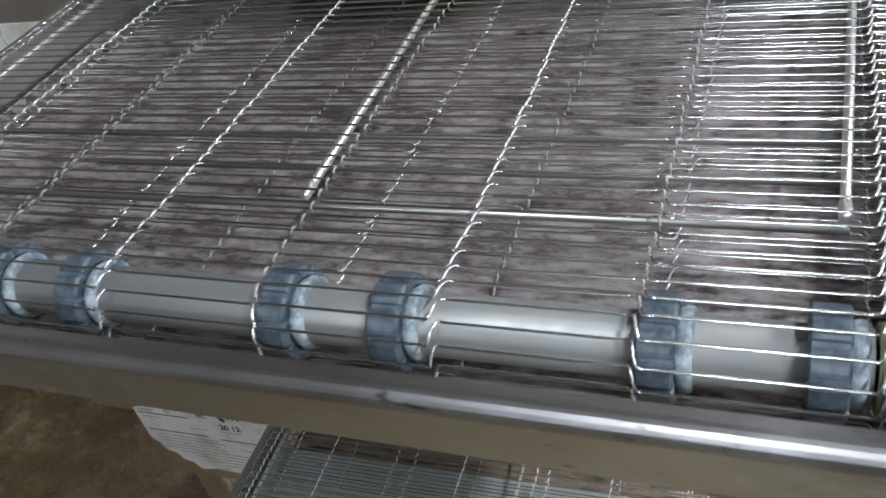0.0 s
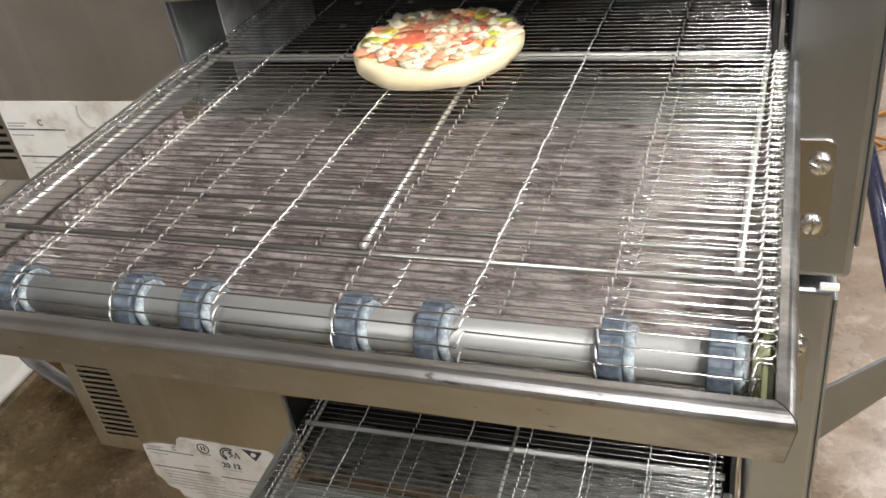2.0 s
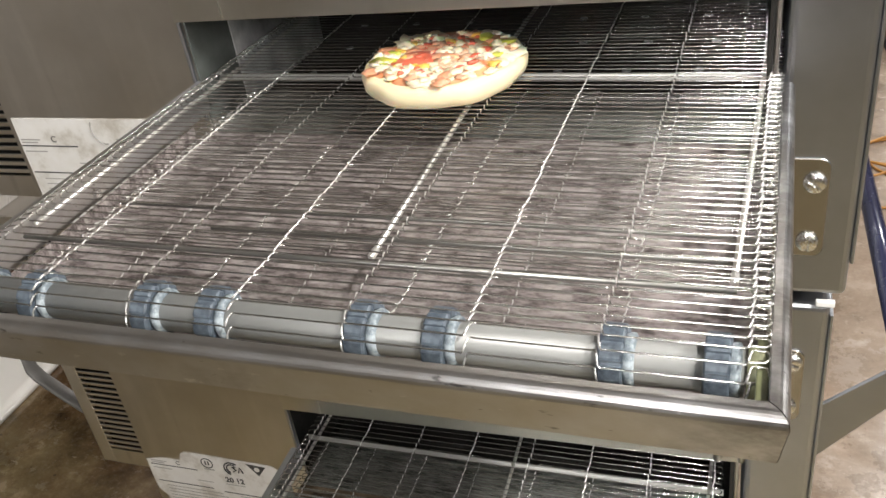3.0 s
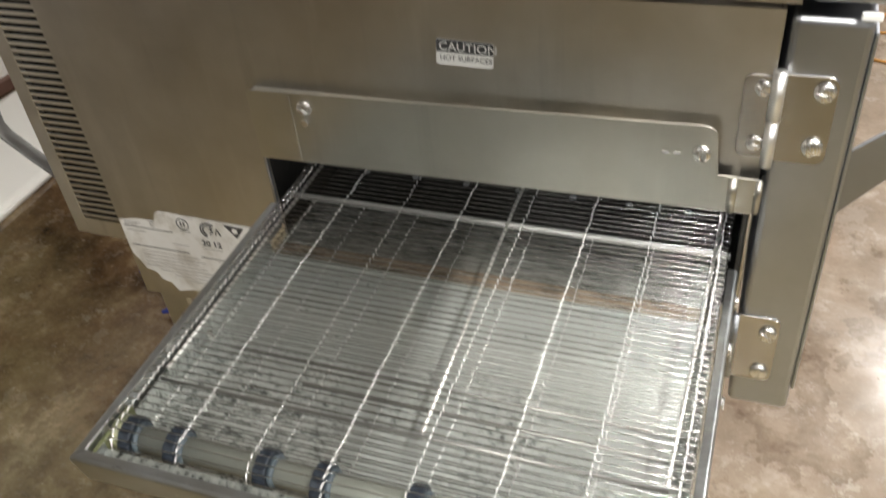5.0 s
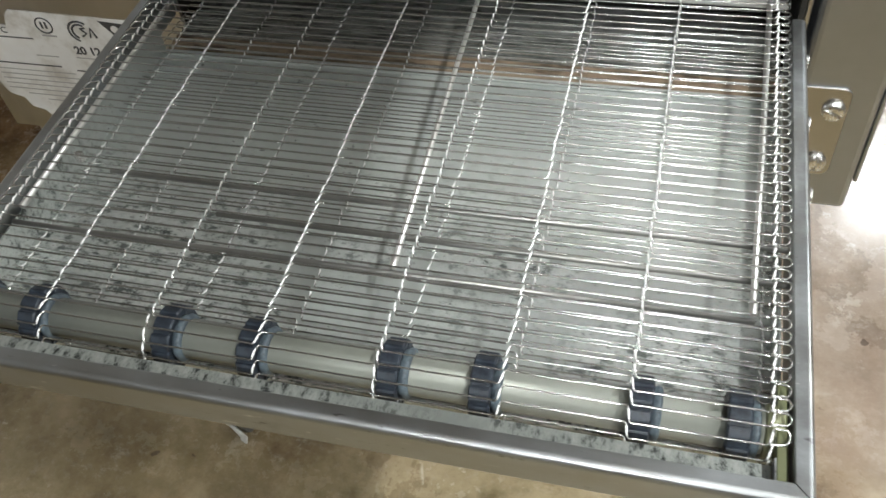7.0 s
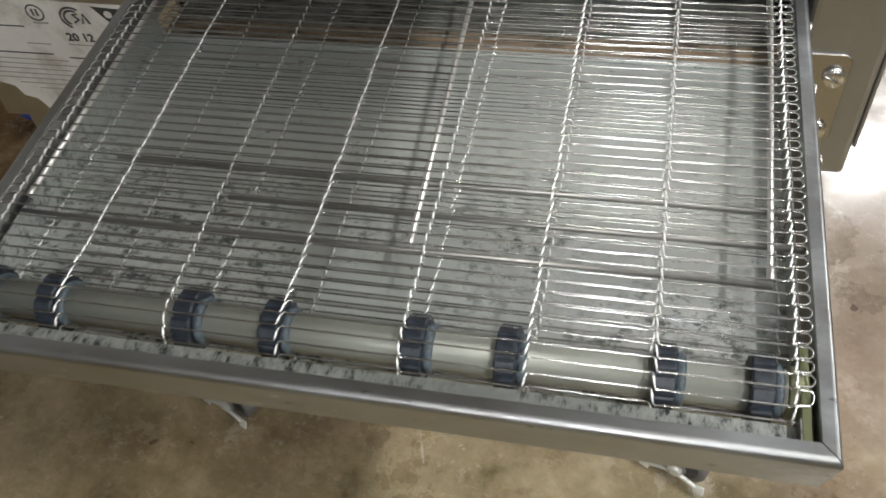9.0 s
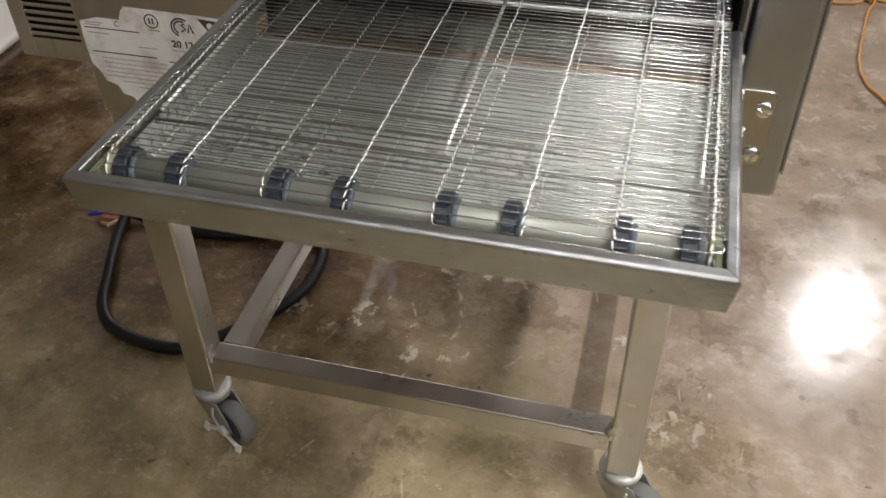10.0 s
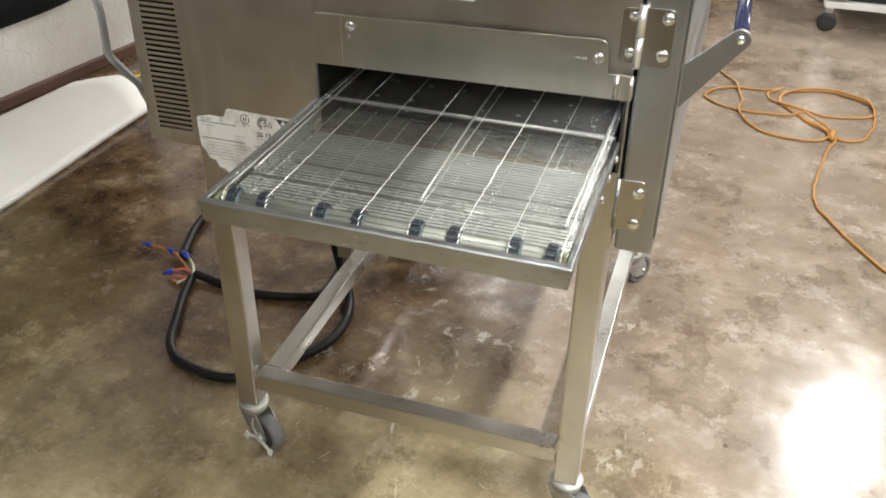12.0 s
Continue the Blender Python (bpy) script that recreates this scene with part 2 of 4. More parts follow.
BOLT = plain("bolt_steel", (0.75, 0.74, 0.72), 0.25, 1.0, 0.15, 200, 0.1)
ROLLER = plain("roller_tube", (0.27, 0.275, 0.27), 0.46, 0.4, 0.12, 30, 0.1)
# the crumb pan's reflection is put into this roller's greenish grey
ROLLER_DULL = plain("pan_tinted_roller_tube", (0.26, 0.27, 0.24), 0.46, 0.4, 0.3, 30, 0.1)
OLIVE = plain("olive_plastic", (0.13, 0.14, 0.07), 0.45, 0.0, 0.25, 80, 0.1)
BUSHING = plain("cream_plastic", (0.27, 0.28, 0.17), 0.45, 0.0, 0.15, 80, 0.1)
CAVITY = plain("dark_cavity_steel", (0.055, 0.053, 0.05), 0.55, 0.8, 0.5, 20, 0.2)
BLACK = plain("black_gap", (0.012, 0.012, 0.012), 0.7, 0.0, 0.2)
CABLE = plain("black_rubber_cable", (0.009, 0.009, 0.010), 0.5, 0.0, 0.3, 60, 0.2, 0.22)
ORANGE = plain("orange_cord", (0.46, 0.215, 0.04), 0.5, 0.0, 0.15, 40, 0.2)
BAR = plain("dark_blue_handle", (0.018, 0.02, 0.05), 0.22, 0.0, 0.2, 30, 0.0)
ARM = steel("arm_steel", (0.42, 0.43, 0.45), 0.45, grain=(3, 60, 60), stain=0.15)
LEVER = plain("dull_grey_lever", (0.20, 0.195, 0.19), 0.6, 0.5, 0.2, 60, 0.1)
ZINC = plain("zinc_caster", (0.42, 0.42, 0.40), 0.42, 0.8, 0.5, 70, 0.2)
COLLAR = plain("whitened_collar", (0.62, 0.62, 0.59), 0.5, 0.4, 0.55, 70, 0.4)
TYRE = plain("grey_rubber_tyre", (0.17, 0.17, 0.17), 0.6, 0.0, 0.25, 60, 0.2)
HUB = plain("dark_hub", (0.03, 0.03, 0.032), 0.5, 0.0, 0.3, 60, 0.1)
INK = plain("black_ink", (0.05, 0.05, 0.052), 0.6, 0.0, 0.2)
GREYINK = plain("grey_ink", (0.36, 0.35, 0.34), 0.7, 0.0, 0.2)
WHITE = plain("white_print", (0.80, 0.80, 0.78), 0.5, 0.0, 0.05)
FOAM = plain("white_foam", (0.86, 0.835, 0.79), 0.8, 0.0, 0.05, 10, 0.15)
STRAP = plain("yellow_webbing", (0.62, 0.42, 0.04), 0.7, 0.0, 0.25, 60, 0.2)
TARP = plain("black_cloth", (0.015, 0.016, 0.018), 0.8, 0.0, 0.3, 20, 0.3)
TRIM = plain("brown_board", (0.13, 0.065, 0.045), 0.6, 0.0, 0.3, 20, 0.3)
DULLWALL = plain("dull_wall", (0.33, 0.31, 0.285), 0.85, 0.0, 0.12, 4, 0.2)
CEIL = plain("ceiling_deck", (0.27, 0.265, 0.255), 0.9, 0.0, 0.08, 4, 0.2)


def label_paper():
    m, t, p = base_material("worn_label_paper")
    n = noise_node(t, 18, 6, 0.65)
    t.links.new(ramp(t, n, [(0.35, (0.52, 0.49, 0.44)), (0.5, (0.76, 0.75, 0.73)), (0.7, (0.82, 0.82, 0.82))]), p.inputs["Base Color"])
    p.inputs["Roughness"].default_value = 0.45
    bumped(t, p, noise_node(t, 80, 5), 0.3, 0.0006)
    return m


def pan_metal(name, dark, mid, light, veil, stretch=(0.6, 2.2, 1), scale=48, metal=0.3, rough=0.5, patchy=0.0):
    """Sheet metal with grease stains and mottling; patchy: the mottling keeps to clouds of its own."""
    m, t, p = base_material(name)
    spots, cloud = noise_node(t, scale, 7, 0.76, stretch), noise_node(t, 9, 4, 0.6)
    col = ramp(t, spots, [(0.40, dark), (0.485, mid), (0.62, light)])
    if patchy:
        smooth = ramp(t, noise_node(t, 7, 5, 0.6), [(0.3, tuple(c * 0.88 for c in mid)), (0.7, tuple(min(1.0, c * 1.1) for c in mid))])
        where = ramp(t, noise_node(t, 6.5, 4, 0.6), [(0.39, 0.0), (0.49, patchy)])
        tc, sep = t.nodes.new("ShaderNodeTexCoord"), t.nodes.new("ShaderNodeSeparateXYZ")
        t.links.new(tc.outputs["Object"], sep.inputs[0])
        where = math_node(t, "MULTIPLY", where, step_node(t, sep.outputs[1], 0.26, 0.13))
        col = mixed(t, smooth, col, where)
    col = mixed(t, col, veil, ramp(t, cloud, [(0.35, 0.32), (0.6, 0.0)]))
    t.links.new(col, p.inputs["Base Color"])
    t.links.new(ramp(t, spots, [(0.35, rough + 0.1), (0.65, rough - 0.08)]), p.inputs["Roughness"])
    p.inputs["Metallic"].default_value = metal
    bumped(t, p, noise_node(t, 40, 3), 0.12, 0.001)
    return m


def concrete():
    """Sealed, stained workshop concrete: dark brown by the wall, worn tan in the open, olive at the front, darker
    towards the west; hard-edged stains, chips, scuffs, scratches.
    """
    m, t, p = base_material("sealed_concrete")
    big, fine = noise_node(t, 1.1, 5, 0.6), noise_node(t, 75, 5, 0.65)
    mid = mixed(t, noise_node(t, 4.2, 9, 0.66), noise_node(t, 13, 10, 0.72, (1.0, 1.25, 1.0)), 0.22)
    brown = ramp(t, mid, [(0.38, (0.040, 0.019, 0.008)), (0.47, (0.096, 0.053, 0.023)), (0.53, (0.140, 0.083, 0.039)), (0.61, (0.27, 0.19, 0.108))])
    tan = ramp(t, mid, [(0.38, (0.228, 0.175, 0.132)), (0.47, (0.280, 0.219, 0.168)), (0.54, (0.318, 0.251, 0.196)), (0.61, (0.405, 0.331, 0.268))])
    olive = ramp(t, mid, [(0.38, (0.158, 0.128, 0.068)), (0.47, (0.285, 0.232, 0.138)), (0.54, (0.350, 0.287, 0.176)), (0.61, (0.46, 0.382, 0.252))])
    dark_olive = ramp(t, mid, [(0.38, (0.085, 0.062, 0.028)), (0.47, (0.175, 0.132, 0.066)), (0.54, (0.228, 0.176, 0.094)), (0.61, (0.34, 0.270, 0.160))])
    tc, sep = t.nodes.new("ShaderNodeTexCoord"), t.nodes.new("ShaderNodeSeparateXYZ")
    t.links.new(tc.outputs["Object"], sep.inputs[0])
    east = math_node(t, "ADD", math_node(t, "MULTIPLY", big, 2.6), sep.outputs[0])
    col = mixed(t, brown, tan, step_node(t, east, 0.75, 1.65))
    near = math_node(t, "ADD", math_node(t, "MULTIPLY", noise_node(t, 1.4, 6, 0.65), -2.4), sep.outputs[1])
    col = mixed(t, col, mixed(t, dark_olive, olive, step_node(t, east, 0.55, 1.35)), step_node(t, near, 0.25, -0.55))
    # a reddish stretch, then stains with a hard edge
    col = mixed(t, col, (0.78, 0.47, 0.30), ramp(t, noise_node(t, 2.1, 6, 0.6, (1.6, 0.7, 1.0)), [(0.55, 0.0), (0.68, 0.20)]), "MULTIPLY")
    stain = noise_node(t, 2.4, 8, 0.66, (1.1, 0.9, 1.0))
    col = mixed(t, col, (0.36, 0.29, 0.21), ramp(t, stain, [(0.55, 0.0), (0.565, 0.42), (0.66, 0.0)]), "MULTIPLY")
    col = mixed(t, col, (0.34, 0.25, 0.18), ramp(t, noise_node(t, 3.6, 10, 0.72, (0.9, 1.2, 1)), [(0.37, 0.38), (0.43, 0.0)]), "MULTIPLY")
    col = mixed(t, col, (0.42, 0.43, 0.36), ramp(t, noise_node(t, 1.9, 8, 0.64, (1.3, 0.8, 1.0)), [(0.35, 0.3), (0.45, 0.0)]), "MULTIPLY")
    scuff = noise_node(t, 9, 11, 0.80, (1.0, 1.5, 1.0))
    col = mixed(t, col, (0.52, 0.46, 0.38), ramp(t, scuff, [(0.58, 0.0), (0.70, 0.45)]))
    # where the seal has chipped off in small crisp flakes
    chip = math_node(t, "MULTIPLY", ramp(t, noise_node(t, 30, 8, 0.7, (0.8, 1.3, 1.0)), [(0.62, 0.0), (0.645, 0.4)]), ramp(t, noise_node(t, 2.8, 4, 0.6), [(0.50, 0.0), (0.62, 1.0)]))
    col = mixed(t, col, (0.50, 0.43, 0.34), chip)
    # scratches, thickest on the floor under the oven
    away = t.nodes.new("ShaderNodeVectorMath")
    away.operation, away.inputs[1].default_value = "DISTANCE", (0.02, 1.30, 0.0)
    t.links.new(tc.outputs["Object"], away.inputs[0])
    worn = math_node(t, "ADD", math_node(t, "MULTIPLY", step_node(t, away.outputs["Value"], 0.90, 0.20), 0.92), 0.06)
    for scale, at, keep, wide in ((2.6, 0.50, 7.0, 0.003), (1.7, 0.47, 5.3, 0.003), (4.2, 0.53, 10.0, 0.006)):
        wave = noise_node(t, scale, 1.0, 0.5, (1.0, 0.55, 1.0))
        line = ramp(t, wave, [(at - wide, 0.0), (at - wide * 0.3, 0.75), (at + wide * 0.3, 0.75), (at + wide, 0.0)])
        only = math_node(t, "MULTIPLY", ramp(t, noise_node(t, keep, 6, 0.7), [(0.55, 0.0), (0.61, 1.0)]), worn)
        col = mixed(t, col, (0.66, 0.61, 0.51), math_node(t, "MULTIPLY", line, only))
    # flaked patches of an old pale coat, mostly under the oven
    flake = math_node(t, "MULTIPLY", ramp(t, noise_node(t, 15, 9, 0.72, (1.0, 0.75, 1.0)), [(0.575, 0.0), (0.60, 0.85)]), ramp(t, noise_node(t, 3.4, 3, 0.5), [(0.50, 0.0), (0.58, 1.0)]))
    col = mixed(t, col, (0.60, 0.55, 0.46), math_node(t, "MULTIPLY", flake, worn))
    speck = ramp(t, noise_node(t, 30, 2, 0.4), [(0.735, 0.0), (0.765, 0.7)])
    col = mixed(t, col, (0.045, 0.03, 0.02), speck)
    col = mixed(t, col, (0.5, 0.46, 0.41), ramp(t, fine, [(0.52, 0.0), (0.8, 0.18)]))
    col = mixed(t, col, (0.03, 0.022, 0.015), ramp(t, fine, [(0.22, 0.2), (0.42, 0.0)]))
    t.links.new(col, p.inputs["Base Color"])
    t.links.new(ramp(t, noise_node(t, 6.5, 9, 0.74), [(0.36, 0.38), (0.50, 0.18), (0.66, 0.10)]), p.inputs["Roughness"])
    p.inputs["Coat Weight"].default_value, p.inputs["Coat Roughness"].default_value = 0.12, 0.08
    wavy, pits = t.nodes.new("ShaderNodeBump"), t.nodes.new("ShaderNodeBump")
    wavy.inputs["Strength"].default_value, wavy.inputs["Distance"].default_value = 0.14, 0.006
    pits.inputs["Strength"].default_value, pits.inputs["Distance"].default_value = 0.10, 0.001
    t.links.new(mid, wavy.inputs["Height"])
    t.links.new(fine, pits.inputs["Height"])
    t.links.new(wavy.outputs[0], pits.inputs["Normal"])
    t.links.new(pits.outputs[0], p.inputs["Normal"])
    return m


def quilt():
    """White plastic-faced insulation with a crinkled net pattern."""
    m, t, p = base_material("white_quilted_facing")
    tc, mp, v = t.nodes.new("ShaderNodeTexCoord"), t.nodes.new("ShaderNodeMapping"), t.nodes.new("ShaderNodeTexVoronoi")
    mp.inputs["Scale"].default_value = (1.0, 30.0, 13.0)
    v.feature = "DISTANCE_TO_EDGE"
    v.inputs["Scale"].default_value = 1.0
    t.links.new(tc.outputs["Object"], mp.inputs[0])
    t.links.new(mp.outputs[0], v.inputs["Vector"])
    t.links.new(ramp(t, noise_node(t, 2.2, 5), [(0.35, (0.66, 0.61, 0.55)), (0.6, (0.82, 0.79, 0.75))]), p.inputs["Base Color"])
    p.inputs["Roughness"].default_value = 0.42
    bumped(t, p, ramp(t, v.outputs[0], [(0.0, 0.0), (0.10, 1.0)]), 0.45, 0.007)
    return m


def dusty_plastic(name, colour, dust, amount, rough=0.5):
    """Moulded plastic with a chalky bloom rubbed off in places."""
    m, t, p = base_material(name)
    base = ramp(t, noise_node(t, 60, 4), [(0.3, tuple(c * 0.6 for c in colour)), (0.7, tuple(c * 1.3 for c in colour))])
    bloom = ramp(t, noise_node(t, 130, 6, 0.65), [(0.40, 0.0), (0.62, amount)])
    t.links.new(mixed(t, base, dust, bloom), p.inputs["Base Color"])
    t.links.new(ramp(t, bloom, [(0.0, rough - 0.15), (0.8, rough + 0.25)]), p.inputs["Roughness"])
    bumped(t, p, noise_node(t, 400, 3), 0.2, 0.0004)
    return m


SPROCKET = dusty_plastic("blue_grey_plastic", (0.050, 0.066, 0.088), (0.22, 0.265, 0.31), 0.40)
SPROCKET_DARK = dusty_plastic("black_blue_plastic", (0.010, 0.013, 0.020), (0.06, 0.08, 0.105), 0.30)
DUSTY = dusty_plastic("dusty_blue_plastic", (0.16, 0.20, 0.23), (0.52, 0.58, 0.62), 0.9, 0.6)
DUSTY_TEAL = dusty_plastic("dusty_teal_plastic", (0.05, 0.065, 0.08), (0.17, 0.22, 0.25), 0.6, 0.6)
PAPER, CONCRETE, QUILT = label_paper(), concrete(), quilt()
PAN = pan_metal("galvanised_pan", (0.06, 0.068, 0.064), (0.57, 0.60, 0.58), (0.74, 0.76, 0.74), (0.50, 0.535, 0.515), (0.8, 1.2, 1), 95, 0.55, 0.34, 1.0)
PAN_WARM = pan_metal("browned_pan", (0.06, 0.047, 0.045), (0.27, 0.235, 0.23), (0.55, 0.51, 0.50), (0.28, 0.24, 0.235), (0.8, 1.7, 1), 56, 0.35, 0.42)

LEDGE = pan_metal("grimy_ledge", (0.02, 0.022, 0.021), (0.36, 0.385, 0.365), (0.54, 0.56, 0.54), (0.26, 0.28, 0.265), (1.6, 0.9, 1), 85, 0.6, 0.36, 1.0)
PAN_DARK = pan_metal("dark_pan", (0.07, 0.075, 0.068), (0.20, 0.21, 0.195), (0.34, 0.35, 0.325), (0.17, 0.175, 0.165), (0.6, 2.0, 1), 60, 0.6, 0.36)
PAN_BROWN = pan_metal("brown_strip_metal", (0.10, 0.075, 0.05), (0.27, 0.205, 0.14), (0.40, 0.31, 0.22), (0.22, 0.165, 0.11), (0.5, 2.0, 1), 40, 0.3, 0.45)

# ---- the room: it stands a little askew to the oven ----
ROOM = Matrix.Translation((-2.5, 1.845, 0)) @ pose(0, 0, 0, 0, 0, -8.7) @ Matrix.Translation((2.5, -1.845, 0))


def room_piece(name, bm, material, label, category):
    ob = part(name, bm, material)
    ob.matrix_world = ROOM
    return tagged(ob, label, category, kind="structure")


room_piece("floor", box(-2.7, 6.0, -6.2, 9.2, -0.15, 0.0), CONCRETE, "brown stained sealed concrete workshop floor", "floor")
room_piece("wall_west", box(-2.7, -2.5, -6.0, 9.0, 0.0, 3.3), QUILT, "white plastic-faced quilted insulation wall", "wall")
room_piece("wall_east", box(5.8, 6.0, -6.0, 9.0, 0.0, 3.3), DULLWALL, "plain dull painted workshop wall", "wall")
room_piece("wall_south", box(-2.7, 6.0, -6.2, -6.0, 0.0, 3.3), DULLWALL, "plain dull painted workshop wall", "wall")
room_piece("wall_north", box(-2.7, 6.0, 9.0, 9.2, 0.0, 3.3), DULLWALL, "plain dull painted workshop wall", "wall")
room_piece("ceiling", box(-2.7, 6.0, -6.2, 9.2, 3.3, 3.45), CEIL, "plain grey workshop ceiling deck", "ceiling")
room_piece("baseboard", box(-2.5, -2.47, -6.0, 9.0, 0.0, 0.048, 0.004), TRIM, "brown wooden board along the foot of the wall", "baseboard")

# ---- the oven decks ----
DECK = 0.47  # one deck above the other


def bolt_mesh():
    """Flat cheese head: a rimmed disc under two half rounds with a slot between them."""
    bm = lathe([(0.0, 0.0082), (-0.0010, 0.0082), (-0.0024, 0.0076), (-0.0027, 0.0012)], "y", 18)
    for a in (0, 180):
        merge(bm, prism(arc(0, 0, 0.0073, a + 8, a + 172, 9), "y", -0.0045, -0.0026, 0.0005))
    return bm


def bolt_at(parent, x, y, z, size=1.0, turn=0.0):
    global BOLT_OB
    if BOLT_OB is None:
        BOLT_OB = part("bolt", bolt_mesh(), BOLT, parent, "round-head slotted steel bolt", True)
        ob = BOLT_OB
    else:
        ob = again(BOLT_OB, None, parent)
    ob.matrix_basis = pose(x, y, z, 0, turn, 0) @ Matrix.Scale(size, 4)
    return ob


BOLT_OB = None
SLAT_OB = None


def arc(cx, cz, r, a0, a1, n=8):
    return [(cx + r * math.cos(radians(a0 + (a1 - a0) * i / n)), cz + r * math.sin(radians(a0 + (a1 - a0) * i / n))) for i in range(n + 1)]


def approvals(sub, lab, zt):
    """Round approval marks and a warning triangle, printed on the label."""
    ring = bmesh.new()
    sweep([(-0.404 + 0.0085 * math.cos(a), 0.3737, 0.902 + zt + 0.0085 * math.sin(a)) for a in [k * math.pi / 12 for k in range(25)]], 0.0008, 4, ring)
    sub("approval_mark", ring, INK, lab)
    for x in (-0.4065, -0.4020):
        sub("approval_mark", box(x - 0.0011, x + 0.0011, 0.3738, 0.37405, 0.8985 + zt, 0.9060 + zt), INK, lab)
    sub("approval_mark", box(-0.4115, -0.3955, 0.3738, 0.37405, 0.8895 + zt, 0.8912 + zt), GREYINK, lab)
    for rx, rz, a0, a1 in ((0.0125, 0.0115, 0.9, 4.3), (0.0088, 0.0080, 1.0, 4.2)):
        arcs = bmesh.new()
        sweep([(-0.366 + rx * math.cos(q), 0.3737, 0.898 + zt + rz * math.sin(q)) for q in [a0 + k * (a1 - a0) / 16 for k in range(17)]], 0.0011, 4, arcs)
        sub("approval_mark", arcs, INK, lab)
    sub("approval_mark", sweep([(-0.3605, 0.3737, 0.9025 + zt), (-0.3655, 0.3737, 0.9020 + zt), (-0.3605, 0.3737, 0.8965 + zt), (-0.3660, 0.3737, 0.8930 + zt)], 0.0010, 4), INK, lab)
    sub("approval_mark", sweep([(-0.3580, 0.3737, 0.8925 + zt), (-0.3545, 0.3737, 0.9030 + zt), (-0.3510, 0.3737, 0.8925 + zt)], 0.0010, 4), INK, lab)
    sub("warning_triangle", prism([(-0.343, 0.912 + zt), (-0.314, 0.910 + zt), (-0.3275, 0.892 + zt)], "y", 0.3738, 0.37405), INK, lab)
    sub("warning_triangle", prism(arc(-0.3278, 0.904 + zt, 0.004, 0, 330, 10), "y", 0.3733, 0.37375), PAPER, lab)


def oven(dx, dz, label, torn):
    """One deck. Its end with the conveyor mouth lies at y = 0.375."""
    global SLAT_OB
    o = thing("conveyor_oven", label, "oven", (dx, 0.375, dz), "stacked oven decks")
    L = Matrix.Translation((0, -0.375, 0))

    def sub(name, bm, material, parent=o, note="", smooth=False):
        bm.transform(L)
        return part(name, bm, material, parent, note, smooth)

    # end panel, with the mouth cut through it
    face = [(-0.505, 0.767), (0.2618, 0.767), (0.2618, 0.908), (-0.255, 0.908), (-0.255, 1.062), (0.2618, 1.062), (0.2618, 1.232), (-0.505, 1.232)]
    sub("end_panel", prism(face, "y", 0.375, 0.379), STEEL, o, "brushed stainless end panel")
    s = bmesh.new()
    box(-0.505, -0.501, 0.3795, 1.50, 0.767, 1.232, 0.001, s, 1)
    box(0.2578, 0.2618, 0.3795, 1.50, 0.767, 1.232, 0.001, s, 1)
    box(-0.5008, 0.2576, 0.3795, 1.50, 1.228, 1.232, 0.001, s, 1)
    box(-0.5008, 0.2576, 0.3795, 1.50, 0.767, 0.771, 0.001, s, 1)
    box(-0.5008, 0.2576, 1.496, 1.50, 0.7715, 1.2275, 0.001, s, 1)
    sub("body_shell", s, STEEL, o)
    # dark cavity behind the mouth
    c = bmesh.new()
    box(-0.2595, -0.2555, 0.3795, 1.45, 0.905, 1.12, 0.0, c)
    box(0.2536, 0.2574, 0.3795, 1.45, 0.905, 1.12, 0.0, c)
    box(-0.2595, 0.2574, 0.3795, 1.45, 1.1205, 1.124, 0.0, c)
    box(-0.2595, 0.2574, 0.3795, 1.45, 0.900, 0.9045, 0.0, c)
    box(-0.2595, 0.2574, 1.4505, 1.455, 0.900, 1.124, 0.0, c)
    sub("cavity_liner", c, CAVITY, o, "dark steel cavity")
    sub("mouth_trim", box(-0.2575, -0.2538, 0.3715, 0.3747, 0.930, 1.0615, 0.0008), STEEL_V, o)
    if not torn:
        sub("mouth_jamb", box(-0.2553, -0.2540, 0.3795, 0.449, 0.906, 1.12), JAMB_DARK, o, "dark greenish steel side of the mouth")
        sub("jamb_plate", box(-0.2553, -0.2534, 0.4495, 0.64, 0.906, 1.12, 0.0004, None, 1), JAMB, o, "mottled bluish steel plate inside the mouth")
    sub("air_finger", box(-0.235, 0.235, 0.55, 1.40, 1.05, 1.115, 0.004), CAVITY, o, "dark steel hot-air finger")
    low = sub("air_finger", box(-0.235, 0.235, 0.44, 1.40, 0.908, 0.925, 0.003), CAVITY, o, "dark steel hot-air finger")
    # jet holes in the lower finger
    for r in range(3):
        for k in range(7):
            h = lathe([(0.0, 0.0045), (0.0012, 0.0042), (0.0012, 0.003), (-0.001, 0.003)], "z", 10)
            h.transform(Matrix.Translation((-0.20 + k * 0.066 + 0.012 * (r % 2), 0.50 + r * 0.075 - 0.375, 0.9255)))
            part("jet", h, ARM, low)
    # guard panel over the mouth
    outline = [(-0.252, 1.038), (0.263, 1.044), (0.266, 1.047), (0.266, 1.080), (0.264, 1.0825), (0.2262, 1.0832)] + arc(0.2105, 1.1205, 0.0128, 2, 94, 7) + [(-0.248, 1.122), (-0.252, 1.118)]
    g = sub("guard_panel", prism(outline, "y", 0.3520, 0.3540, 0.0003), STEEL_PANEL, o, "bolted stainless guard panel")
    sub("guard_return", prism([(-0.2515, 1.0385), (-0.2495, 1.0385), (-0.2495, 1.117), (-0.2515, 1.117)], "y", 0.3548, 0.3637), STEEL_PANEL, g)
    sub("guard_return", box(0.2642, 0.2660, 0.3548, 0.3637, 1.0475, 1.0800), STEEL_PANEL, g)
    t = bmesh.new()
